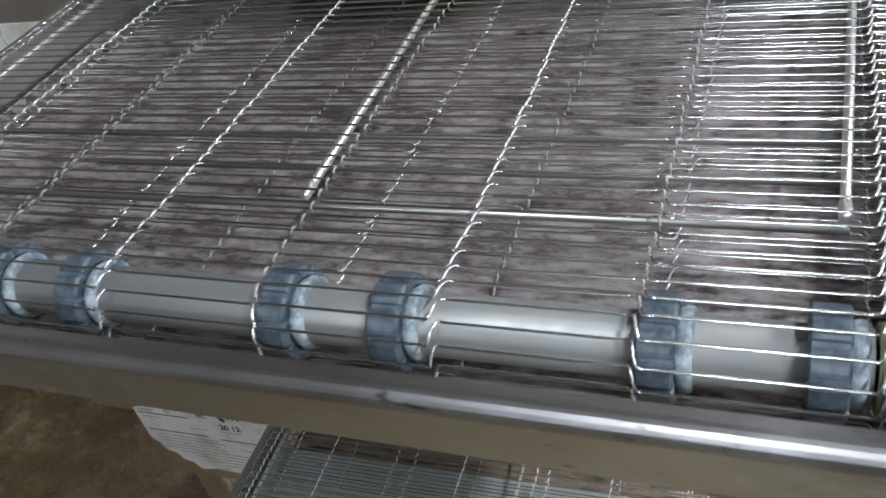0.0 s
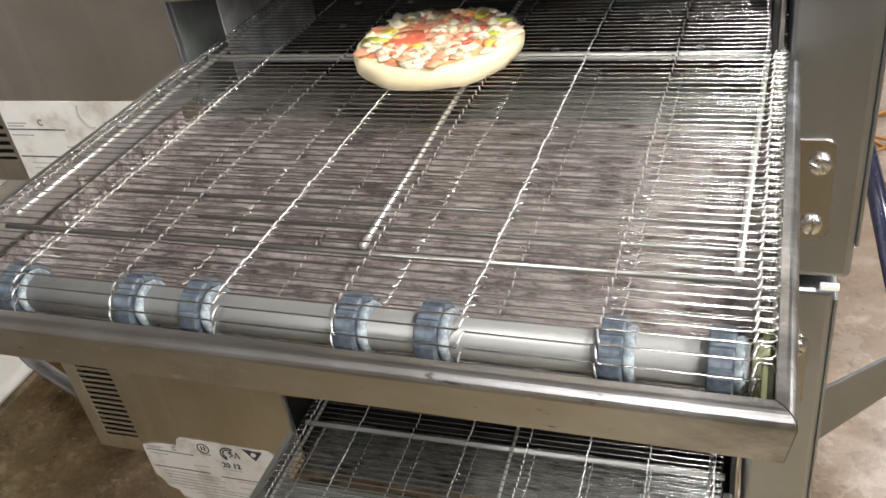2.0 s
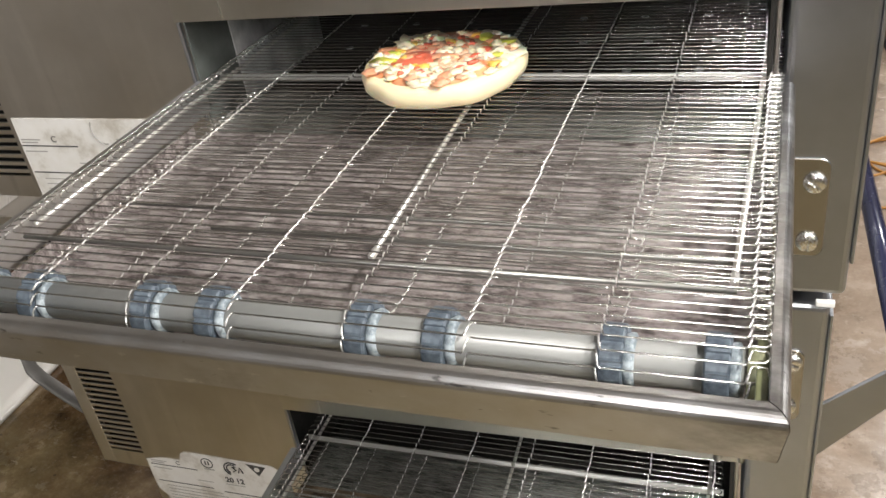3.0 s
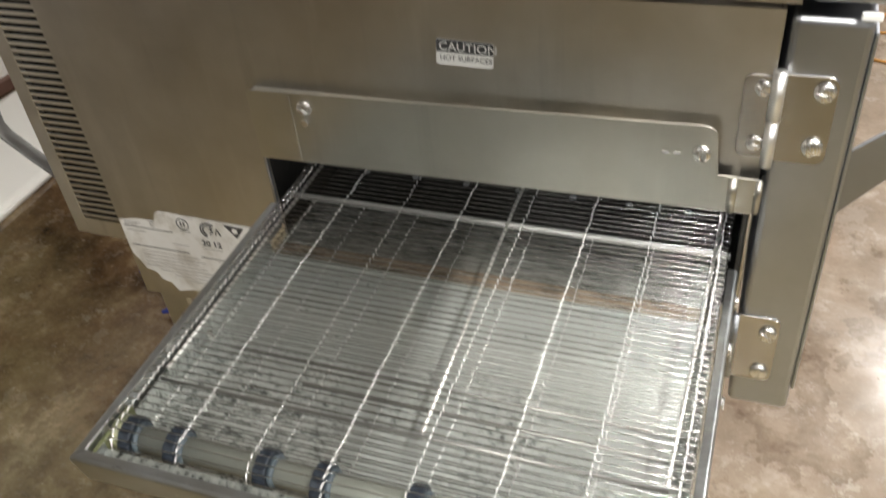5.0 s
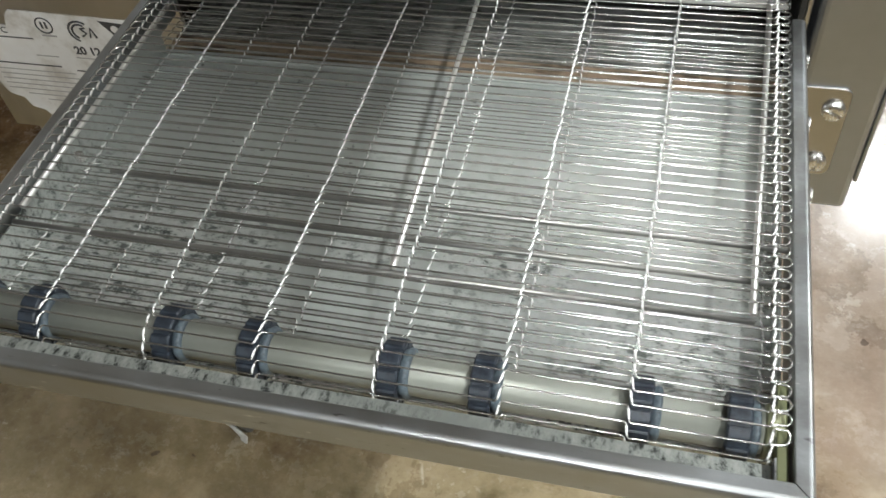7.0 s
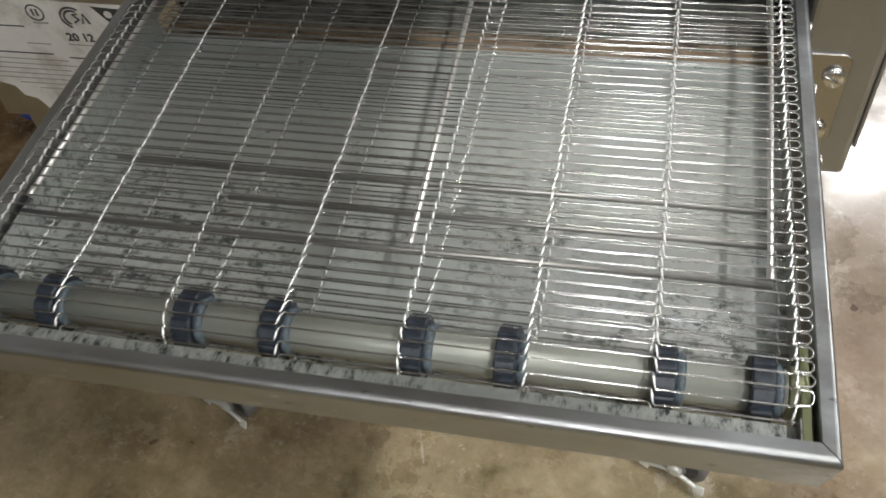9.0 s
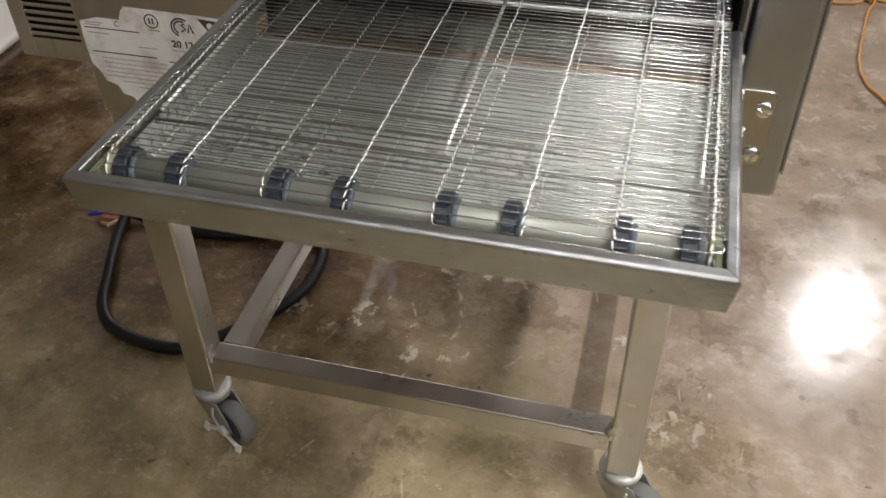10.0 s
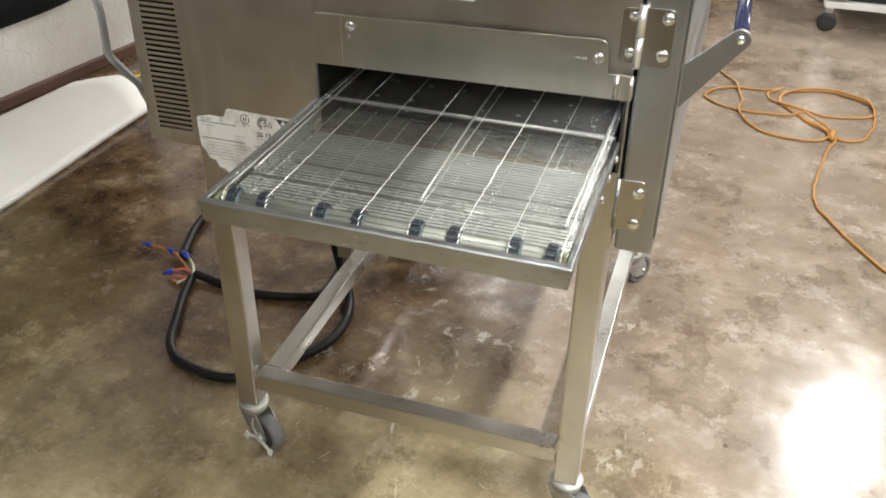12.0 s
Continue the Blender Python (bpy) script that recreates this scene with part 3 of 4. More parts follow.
    box(-0.247, 0.213, 0.3545, 0.3637, 1.1185, 1.1205, 0.0005, t, 1)
    sub("guard_return", t, STEEL_PANEL, g)
    sub("guard_fold", sweep([(0.2625, 0.3512, 1.047), (0.2625, 0.3512, 1.0815)], 0.0030, 10), STEEL_PANEL, g, "", True)
    sub("guard_spacer", box(-0.205, -0.2005, 0.3500, 0.3514, 1.04, 1.121, 0.0005), STEEL_PANEL, g)
    for x in (0.176, 0.186):
        sub("print_mark", box(x, x + 0.006, 0.3514, 0.3519, 1.101, 1.1035), GREYINK, g)
    bolt_at(g, -0.185, 0.3513 - 0.375, 1.108, 1.05, 30)
    bolt_at(g, 0.2105, 0.3513 - 0.375, 1.1055, 1.05, 80)
    sub("lock_nut", lathe([(0.0, 0.004), (-0.004, 0.004)], "y", 6), BOLT, g).location = (-0.187, 0.3512, 1.091)
    sub("guard_fold", sweep([(0.2405, 0.3522, 1.0450), (0.2405, 0.3522, 1.0815)], 0.0042, 10), STEEL_PANEL, g, "", True)
    g.location = (0, 0.011, -0.0072)
    # rear housing with its column of slots
    hgb = bmesh.new()
    box(-0.660, -0.637, 0.440, 0.4425, 0.794, 1.232, 0.0008, hgb, 1)
    box(-0.5625, -0.506, 0.440, 0.4425, 0.794, 1.232, 0.0008, hgb, 1)
    box(-0.637, -0.5625, 0.440, 0.4425, 0.794, 0.823, 0.0, hgb)
    box(-0.637, -0.5625, 0.440, 0.4425, 1.201, 1.232, 0.0, hgb)
    box(-0.660, -0.657, 0.4428, 1.30, 0.794, 1.232, 0.0005, hgb, 1)
    box(-0.6568, -0.506, 0.4428, 1.30, 0.794, 0.797, 0.0005, hgb, 1)
    box(-0.6568, -0.506, 0.4428, 1.30, 1.229, 1.232, 0.0005, hgb, 1)
    box(-0.6568, -0.506, 1.297, 1.30, 0.8005, 1.2285, 0.0005, hgb, 1)
    rear = sub("rear_housing", hgb, STEEL, o, "steel rear housing with a column of vent slots")
    # black sheet added behind the slots for the shade inside the housing
    sub("vent_shade", box(-0.653, -0.510, 0.462, 0.464, 0.803, 1.226), BLACK, rear)
    for k in range(36):
        z = 0.8288 + 0.01035 * k
        if SLAT_OB is None:
            bm = box(-0.0374, 0.0374, -0.0012, 0.0012, -0.0029, 0.0029, 0.0006, None, 1)
            SLAT_OB = part("slat", bm, STEEL, rear)
            sl = SLAT_OB
        else:
            sl = again(SLAT_OB, None, rear)
        sl.matrix_basis = pose(-0.5998, 0.4413 - 0.375, z, 12, 0, 0)
    # door, seen on its edge, with hinge leaves, arm and bar
    d = bmesh.new()
    box(0.267, 0.329, 0.376, 1.45, 0.768, 1.226, 0.006, d, 3)
    door = sub("door", d, STEEL_V, o, "brushed steel oven door seen on its edge")
    sub("door_trim", box(0.3292, 0.3322, 0.3785, 1.44, 0.80, 1.215, 0.001), STEEL_V, door)
    leaf = [(0.2695, 1.0905)] + arc(0.303, 1.0995, 0.009, -90, 0, 5) + arc(0.303, 1.1675, 0.009, 0, 90, 5) + [(0.2695, 1.1765)]
    sub("hinge", prism(leaf, "y", 0.3735, 0.3757, 0.0006), PLATE, door, "bolted steel hinge")
    sub("hinge_leaf", prism(arc(0.2445, 1.1005, 0.007, 180, 270, 5) + [(0.2605, 1.0935), (0.2605, 1.1745)] + arc(0.2445, 1.1675, 0.007, 90, 180, 5), "y", 0.3722, 0.3748, 0.0005), PLATE, door)
    sub("hinge_barrel", sweep([(0.2650, 0.3708, 1.1335), (0.2650, 0.3708, 1.1800)], 0.0060, 14), ROD, door, "", True)
    sub("hinge_barrel", sweep([(0.2650, 0.3708, 1.0865), (0.2650, 0.3708, 1.1325)], 0.0054, 14), ROD, door, "", True)
    for x, z, a in ((0.3015, 1.163, 20), (0.300, 1.109, 75)):
        bolt_at(door, x, 0.3735 - 0.375, z, 1.1, a)
    for x, z, a in ((0.2535, 1.163, 45), (0.2525, 1.109, 10)):
        bolt_at(door, x, 0.3722 - 0.375, z, 0.9, a)
    plate = [(0.2625, 0.809)] + arc(0.2985, 0.817, 0.008, -90, 0, 5) + arc(0.2985, 0.893, 0.008, 0, 90, 5) + [(0.2625, 0.901)]
    sub("latch_plate", prism(plate, "y", 0.3738, 0.3757, 0.0008), PLATE, door, "rounded bolted steel plate")
    sub("latch_fold", sweep([(0.2625, 0.3712, 0.811), (0.2625, 0.3712, 0.902)], 0.0036, 12), STEEL_V, door, "", True)
    bolt_at(door, 0.2955, 0.3738 - 0.375, 0.880, 1.1, 35)
    bolt_at(door, 0.2935, 0.3738 - 0.375, 0.824, 1.1, 95)
    tip = arc(0.403, 1.137, 0.0150, 130, -50, 10)
    arm = sub("handle_arm", prism([(0.3325, 1.022), (0.3325, 1.092)] + tip, "y", 0.398, 0.4025, 0.0006), ARM, door, "flat grey steel handle arm")
    bolt_at(arm, 0.403, 0.398 - 0.375, 1.137, 0.8)
    sub("handle_bar", sweep([(0.403, 0.4027, 1.137), (0.4025, 0.7, 1.112), (0.401, 1.30, 1.06)], 0.0115, 14), BAR, door, "glossy dark blue handle bar", True)
    sub("clip", box(0.316, 0.3315, 0.374, 0.379, 1.2265, 1.2325, 0.001), WHITE, door)
    # bent lever on the far side of the rear housing
    lever = [(-0.640, 0.455, 0.868), (-0.690, 0.452, 0.912), (-0.727, 0.452, 0.944), (-0.735, 0.452, 0.958), (-0.735, 0.455, 1.0), (-0.739, 0.460, 1.03), (-0.749, 0.465, 1.066)]
    lv = bmesh.new()
    sweep(lever, 0.0120, 8, lv, 0.25)
    sub("bent_lever", lv, LEVER, o, "bent grey steel lever", True)

    # rating label
    if torn:
        shape = [(-0.503, 0.892), (-0.478, 0.899), (-0.447, 0.899), (-0.443, 0.911), (-0.436, 0.917), (-0.305, 0.914), (-0.297, 0.908), (-0.296, 0.795), (-0.33, 0.788), (-0.40, 0.783),
                 (-0.424, 0.786), (-0.448, 0.779), (-0.456, 0.793), (-0.470, 0.796), (-0.474, 0.808), (-0.489, 0.812), (-0.494, 0.826), (-0.502, 0.834), (-0.5035, 0.86)]
    else:
        shape = [(-0.499, 0.930), (-0.300, 0.930), (-0.296, 0.926), (-0.296, 0.80), (-0.499, 0.80)]
    lab = sub("rating_label", prism(shape, "y", 0.3741, 0.3749), PAPER, o, "torn dirty white rating label" if torn else "white rating label")
    zt = 0.0 if torn else 0.013

    def bar(x0, x1, z, h=0.0011, mat=GREYINK):
        sub("print_line", box(x0, x1, 0.3738, 0.37405, z + zt, z + zt + h), mat, lab)

    bar(-0.498, -0.424, 0.8845, 0.0014, INK)
    bar(-0.496, -0.408, 0.8525, 0.0014, INK)
    bar(-0.392, -0.32, 0.8495, 0.0014, INK)
    rng = random.Random(4)
    for k in range(9):
        z = 0.845 - 0.0062 * k
        a = -0.485 + 0.02 * max(0, k - 4)
        bar(a, a + rng.uniform(0.08, 0.12), z, 0.0009)
        if k % 2 == 0:
            bar(-0.368, -0.368 + rng.uniform(0.04, 0.065), z, 0.0009)
    for k in range(3):
        bar(-0.496, -0.475 + 0.004 * k, 0.8885 + 0.0032 * k if k < 2 else 0.878, 0.0013)
    bar(-0.43, -0.405, 0.865, 0.001)
    bar(-0.385, -0.355, 0.866, 0.001)
    if torn:
        approvals(sub, lab, zt)
    else:
        moon = [(-0.385 + 0.014 * math.cos(a), 0.3737, 0.905 + zt + 0.016 * math.sin(a)) for a in [2.6 + k * 2.2 / 14 for k in range(15)]]
        sub("approval_mark", sweep(moon, 0.0009, 4), GREYINK, lab)
        for k in range(3):
            bar(-0.372, -0.352, 0.893 - 0.005 * k, 0.0018)
    lettering("label_text", "C", 0.010, INK, lab, pose(-0.456, -0.0012, 0.890 + zt, 90, 0, 0))
    if torn:
        lettering("label_text", "20 12", 0.0125, INK, lab, pose(-0.383, -0.0012, 0.8715, 90, 0, 0), "handwritten black figures", 0.00035)
        cap = sub("caution_label", prism([(-0.039, 1.160), (-0.036, 1.158), (0.0145, 1.157), (0.0165, 1.159), (0.018, 1.1815), (0.016, 1.183), (-0.036, 1.1845), (-0.038, 1.183)], "y", 0.3743, 0.3749), WHITE, o, "small black and white caution label")
        sub("label_band", prism([(-0.0378, 1.1715), (0.0172, 1.1705), (0.0178, 1.1812), (0.016, 1.1826), (-0.036, 1.1841), (-0.0376, 1.183)], "y", 0.3738, 0.3742), INK, cap)
        lettering("label_text", "CAUTION", 0.0125, WHITE, cap, pose(-0.0352, -0.0013, 1.1733, 90, 1.2, 0))
        lettering("label_text", "HOT SURFACES", 0.0073, INK, cap, pose(-0.0352, -0.0009, 1.1632, 90, 1.2, 0))
    return o


oven(0.0, 0.0, "brushed stainless steel conveyor oven deck on a stand, torn label", True)
oven(0.010, DECK, "brushed stainless steel conveyor oven deck stacked on another", False)

# ---- the conveyor trays ----
PITCH = 0.00825
JOINTS = (-0.236, -0.170, -0.1015, -0.0335, 0.036, 0.104, 0.1695, 0.2375)
Y_AXLE, R_BELT = 0.047, 0.0190


def belt_wire_mesh(bead):
    """One strand across the belt: it steps by one row at each joint, where it links with its neighbours, and hooks back at both edges."""
    p, r = PITCH, 0.00058
    path = [(-0.2362, p, 0.0014), (-0.2385, 0.94 * p, 0.0012), (-0.2438, 0.86 * p, 0.0008), (-0.2456, 0.62 * p, 0.0004), (-0.2460, 0.25 * p, 0.0002), (-0.2448, 0.0, 0.0), (-0.2438, 0.0, 0.0), (-0.2430, 0.0, 0.0)]
    y = 0.0
    for k, j in enumerate(JOINTS):
        s = -1 if k % 2 == 0 else 1
        path += [(j - 0.0050, y, 0.0), (j - 0.0038, y, 0.0), (j - 0.0021, y - 0.04 * s * p, 0.0001), (j - 0.0011, y + 0.05 * s * p, 0.0005), (j - 0.0006, y + 0.20 * s * p, 0.0011), (j, y + 0.48 * s * p, 0.0016), (j + 0.0006, y + 0.76 * s * p, 0.0011),
                 (j + 0.0011, y + 0.95 * s * p, 0.0005), (j + 0.0021, y + 1.04 * s * p, 0.0001), (j + 0.0038, y + s * p, 0.0), (j + 0.0050, y + s * p, 0.0)]
        y += s * p
    path += [(0.2430, y, 0.0), (0.2438, y, 0.0), (0.2448, y, 0.0), (0.2460, y - 0.25 * p, 0.0002), (0.2456, y - 0.62 * p, 0.0004), (0.2438, y - 0.86 * p, 0.0008), (0.2385, y - 0.94 * p, 0.0012), (0.2372, y - p, 0.0014)]
    wide = [r + (bead, 0.4 * bead, 0.0)[min(2, round(min(abs(q[0] - j) for j in JOINTS) / 0.0006))] for q in path]
    bm = sweep(path, wide, 6)
    for f in bm.faces:
        x = f.calc_center_median().x
        f.material_index = 1 if min(abs(x - j) for j in JOINTS) < 0.0007 else 0
    return bm


def sprocket_mesh():
    """A moulded ring: broad rounded teeth, a hollow between each two, and a dished side."""
    bm, n, rings = bmesh.new(), 10, []
    for x, k, low in ((-0.0060, 0.93, 0.9), (-0.0050, 0.99, 1.0), (0.0050, 0.99, 1.0), (0.0060, 0.93, 0.9)):
        ring = []
        for i in range(n):
            a = 2 * math.pi * i / n
            for da, rr in ((0.0, 0.0184), (0.08, 0.0189), (0.40, 0.0189), (0.48, 0.0184), (0.505, 0.0171 * low), (0.605, 0.0171 * low)):
                ring.append(bm.verts.new((x, rr * k * math.cos(a + da), rr * k * math.sin(a + da))))
        rings.append(ring)
    for x, rr in ((0.0056, 0.0142), (0.0036, 0.0128)):
        ring = []
        for i in range(6 * n):
            a = 2 * math.pi * (i // 6) / n + (0.0, 0.08, 0.40, 0.48, 0.505, 0.605)[i % 6]
            ring.append(bm.verts.new((x, rr * math.cos(a), rr * math.sin(a))))
        rings.append(ring)
    m = 6 * n
    for a, b in zip(rings, rings[1:]):
        for i in range(m):
            bm.faces.new((a[i], a[(i + 1) % m], b[(i + 1) % m], b[i]))
    bm.faces.new(rings[0][::-1])
    bm.faces.new(rings[-1])
    bmesh.ops.recalc_face_normals(bm, faces=bm.faces[:])
    return bm


WIRE_OB = None
SPROCKET_OB = None


def conveyor_tray(dx, zt, sprockets, label, shift, deep, pan, skew, wider, plastic):
    global WIRE_OB, SPROCKET_OB
    c = thing("conveyor_tray", label, "conveyor", (dx, 0.0, zt), "conveyor trays")
    c.matrix_basis = Matrix.Translation((dx + 0.255, 0.0, zt)) @ pose(0, 0, 0, 0, 0, skew) @ Matrix.Diagonal((wider, 1, 1, 1)) @ Matrix.Translation((-0.255, 0, 0))
    rail = STEEL_RAIL if skew else STEEL_RAIL_CLEAN
    ya = Y_AXLE if skew else Y_AXLE - 0.007
    # mitred channel rails: z is counted from the rails' top
    w, i, y0, y1 = (0.2552, 0.2462, -0.003, 0.0078) if skew else (0.2575, 0.2475, -0.006, 0.0048)

    def mitred(p0, p1, inner0, inner1):
        """A rail between two outer corners, its ends cut to the inner corners."""
        bm = bmesh.new()
        low, edge = -deep, 0.52 if skew else 0.36
        sec = []
        for (ox, oy), (ix, iy) in ((p0, inner0), (p1, inner1)):
            def at(u, z):
                return bm.verts.new((ox + (ix - ox) * u, oy + (iy - oy) * u, z))

            turn = [at(edge * (1 - math.cos(a)), -12 * edge / 900 * (1 - math.sin(a))) for a in [math.pi / 2 * q / 6 for q in range(7)]]
            sec.append([at(0.40, low)] + turn + [at(0.94, -0.0002), at(1.0, -0.0012), at(1.0, 0.004 - deep), at(0.85, low)])
        n = len(sec[0])
        for k in range(n):
            bm.faces.new((sec[0][k], sec[0][(k + 1) % n], sec[1][(k + 1) % n], sec[1][k]))
        bm.faces.new(sec[0][::-1])
        bm.faces.new(sec[1])
        bmesh.ops.recalc_face_normals(bm, faces=bm.faces[:])
        return bm

    g = 0.0004
    part("front_rail", mitred((-w + g, y0), (w - g, y0), (-i + g, y1), (i - g, y1)), rail, c, "scuffed steel front rail" if skew else "brushed steel front rail")
    for q in (1, -1):
        part("side_rail", mitred((q * w, y0 + g), (q * w, 0.362), (q * i, y1 + g), (q * i, 0.362)), rail, c, "scuffed steel side rail" if skew else "brushed steel side rail")
    # crumb pan with an upturned front lip
    pn = bmesh.new()
    box(-0.2445, 0.2445, 0.0340, 0.325, -0.0445, -0.0430, 0.0, pn)
    pan_ob = part("crumb_pan", pn, pan, c, "stained galvanised crumb pan")
    ledge = 0.0010 - deep if skew else -0.0150
    part("front_ledge", box(-0.2395, 0.2395, y1 + 0.0003, 0.0272 if skew else 0.0185, ledge, ledge + 0.0012), LEDGE, c, "grimy pale ledge behind the front rail")
    for q in (-1, 1):
        part("bearing_block", box(q * 0.2432 - 0.0027, q * 0.2432 + 0.0027, y1 + 0.0006, 0.062, -0.030, -0.0062, 0.0008), OLIVE, c, "olive plastic bearing block")
        part("ledge_lip", box(q * 0.2398 - 0.0004, q * 0.2398 + 0.0004, y1 + 0.0006, 0.0280 if skew else 0.0185, ledge, ledge + 0.0100), rail, c)
    part("pan_lip", box(-0.2445, 0.2445, 0.0340, 0.0354, -0.0428, -0.0400), pan, pan_ob)
    for q in (-1, 1):
        part("pan_side", box(q * 0.24385 - 0.00065, q * 0.24385 + 0.00065, 0.0356, 0.325, -0.0428, -0.0305 if skew else -0.018), pan, pan_ob)
    part("crumb_pan", box(-0.2445, 0.2445, 0.3475, 0.43, -0.0475, -0.0460), PAN_DARK, c, "dark inner crumb pan")
    part("pan_strip", box(-0.2445, 0.2445, 0.3255, 0.3470, -0.0475, -0.0445), pan if skew else PAN_BROWN, c, "brown strip between the crumb pans")
    part("pan_seam", box(-0.243, 0.243, 0.318, 0.3245, -0.0428, -0.0412, 0.0006), pan, c)
    # axle, sprockets and bushings
    axle = part("roller", lathe([(-0.236, 0.004), (-0.2355, 0.0118), (0.2355, 0.0118), (0.236, 0.004)], "x", 24), ROLLER if skew else ROLLER_DULL, c, "dull silver roller tube", True)
    axle.location = (0, ya, -R_BELT)
    for k, x in enumerate(sprockets):
        if k == 0:
            SPROCKET_OB = part("sprocket", sprocket_mesh(), plastic, c, "dusty blue-grey plastic sprocket" if skew else "blue-black plastic sprocket")
            s = SPROCKET_OB
        else:
            s = again(SPROCKET_OB, None, c)
        s.matrix_basis = pose(x if skew else x - 0.003, ya, -R_BELT, 9 + 3 * (k % 3), 0, 0)
        part("hub_flange", lathe([(0.0040, 0.0127), (0.0080, 0.0146), (0.0098, 0.0143), (0.0106, 0.0130), (0.0108, 0.0119)], "x", 18), DUSTY if skew else DUSTY_TEAL, s, "dusty pale hub", True)
    for x in (-0.2405, 0.2405):
        b = part("bushing", lathe([(-0.0038, 0.0140), (0.0038, 0.0140), (0.0040, 0.008)], "x", 18), BUSHING, c, "cream plastic axle bushing", True)
        b.location = (x, ya, -R_BELT)
    # wire rack under the belt
    zr = -0.0042
    for x, x1, y0 in ((-0.232, -0.232, 0.112), (0.0255, 0.017, 0.103), (0.2275, 0.2335, 0.104)):
        r = part("rack_rod", sweep([(x, y0, zr), (x + (x1 - x) * 0.5, 0.25, zr), (x1, 0.42, zr), (x1, 0.70, zr)], 0.0019, 8), ROD, c, "long steel support rod", True)
        tip = part("rod_tip", lathe([(-0.004, 0.0010), (-0.003, 0.0023), (0.005, 0.0023), (0.0055, 0.0018)], "y", 10), ROD, r, "pale rod tip", True)
        tip.location = (x, y0, zr)
    # the thin crossbars take a darker steel than the long rods
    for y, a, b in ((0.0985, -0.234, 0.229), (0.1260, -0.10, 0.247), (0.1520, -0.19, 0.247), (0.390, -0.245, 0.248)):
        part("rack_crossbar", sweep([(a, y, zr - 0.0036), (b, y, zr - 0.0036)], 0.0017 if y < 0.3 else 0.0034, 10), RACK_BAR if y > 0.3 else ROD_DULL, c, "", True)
    nut = part("rod_nut", lathe([(-0.003, 0.0035), (0.003, 0.0035)], "z", 6), BOLT, c)
    nut.location = (-0.218, 0.160, -0.006)
    # bolts on the outside of the rails
    for y in () if skew else (0.205, 0.27, 0.335):
        b = bolt_at(c, 0, 0, 0, 0.75)
        b.matrix_basis = pose(w + 0.0001, y, -0.016, 0, 0, 90) @ Matrix.Scale(0.75, 4)
    WIRE_OB = None
    # the belt: top run, the turn round the axle, return run
    half = math.pi * R_BELT
    n_turn = int(half / PITCH)
    rng = random.Random(11)

    def strand(m):
        global WIRE_OB
        if WIRE_OB is None:
            WIRE_OB = part("belt_wire", belt_wire_mesh(0.00002 if skew else 0.00024), WIRE, c, "hooked steel belt wire", True)
            WIRE_OB.data.materials.append(LINK if skew else LINK_GLINT)
            WIRE_OB.matrix_basis = m
        else:
            again(WIRE_OB, m, c)

    for k in range(86):
        y = ya + shift + PITCH * k
        jog = rng.uniform(-0.00035, 0.00035)
        strand(pose(rng.uniform(-0.0006, 0.0006), y + jog, 0, 0, 0, rng.uniform(-0.05, 0.05)))
    for k in range(1, n_turn + 1):
        a = (PITCH * k - shift) / R_BELT
        strand(pose(0, ya - R_BELT * math.sin(a), -R_BELT + R_BELT * math.cos(a), math.degrees(a), 0, 0))
    for k in range(46):
        y = ya + 0.004 + PITCH * k
        strand(pose(rng.uniform(-0.001, 0.001), y, -2 * R_BELT - 0.0012 * math.sin(min(1.0, k / 8) * 3.1) + rng.uniform(-0.0004, 0.0004), 180, 0, rng.uniform(-0.1, 0.1)))
    return c


conveyor_tray(0.0, 0.969, (-0.224, -0.178, -0.090, -0.037, 0.045, 0.096, 0.178, 0.226), "lower steel conveyor tray with wire mesh belt and blue sprockets", 0.0, 0.0345, PAN, 0.0, 1.0, SPROCKET_DARK)
conveyor_tray(0.022, 1.441, (-0.226, -0.180, -0.096, -0.0525, 0.041, 0.085, 0.1750, 0.2235), "upper steel conveyor tray with wire mesh belt carrying a pizza", 0.003, 0.0310, PAN_WARM, -1.15, 1.04, SPROCKET)

# ---- the pizza ----
def food(name, colour, rough, spread, scale):
    """Moist food: light sinks in a little before it comes back."""
    m = plain(name, colour, rough, 0.0, spread, scale, 0.2)
    p = m.node_tree.nodes["Principled BSDF"]
    p.inputs["Subsurface Weight"].default_value, p.inputs["Subsurface Scale"].default_value = 0.45, 0.004
    p.inputs["Subsurface Radius"].default_value = (1.0, 0.6, 0.35)
    return m


DOUGH = food("pizza_dough", (0.80, 0.70, 0.47), 0.6, 0.08, 60)
CHEESE = food("white_cheese", (0.84, 0.73, 0.54), 0.5, 0.10, 200)
SAUCE = food("tomato_sauce", (0.74, 0.33, 0.17), 0.45, 0.35, 200)
MEAT = food("red_meat", (0.76, 0.36, 0.22), 0.45, 0.30, 250)
GREEN = food("green_pepper", (0.50, 0.52, 0.08), 0.4, 0.2, 200)
RED = food("red_pepper", (0.74, 0.17, 0.10), 0.4, 0.25, 200)
YELLOW = food("yellow_pepper", (0.82, 0.52, 0.12), 0.4, 0.2, 200)
HAM = food("pink_ham", (0.80, 0.46, 0.30), 0.45, 0.25, 200)


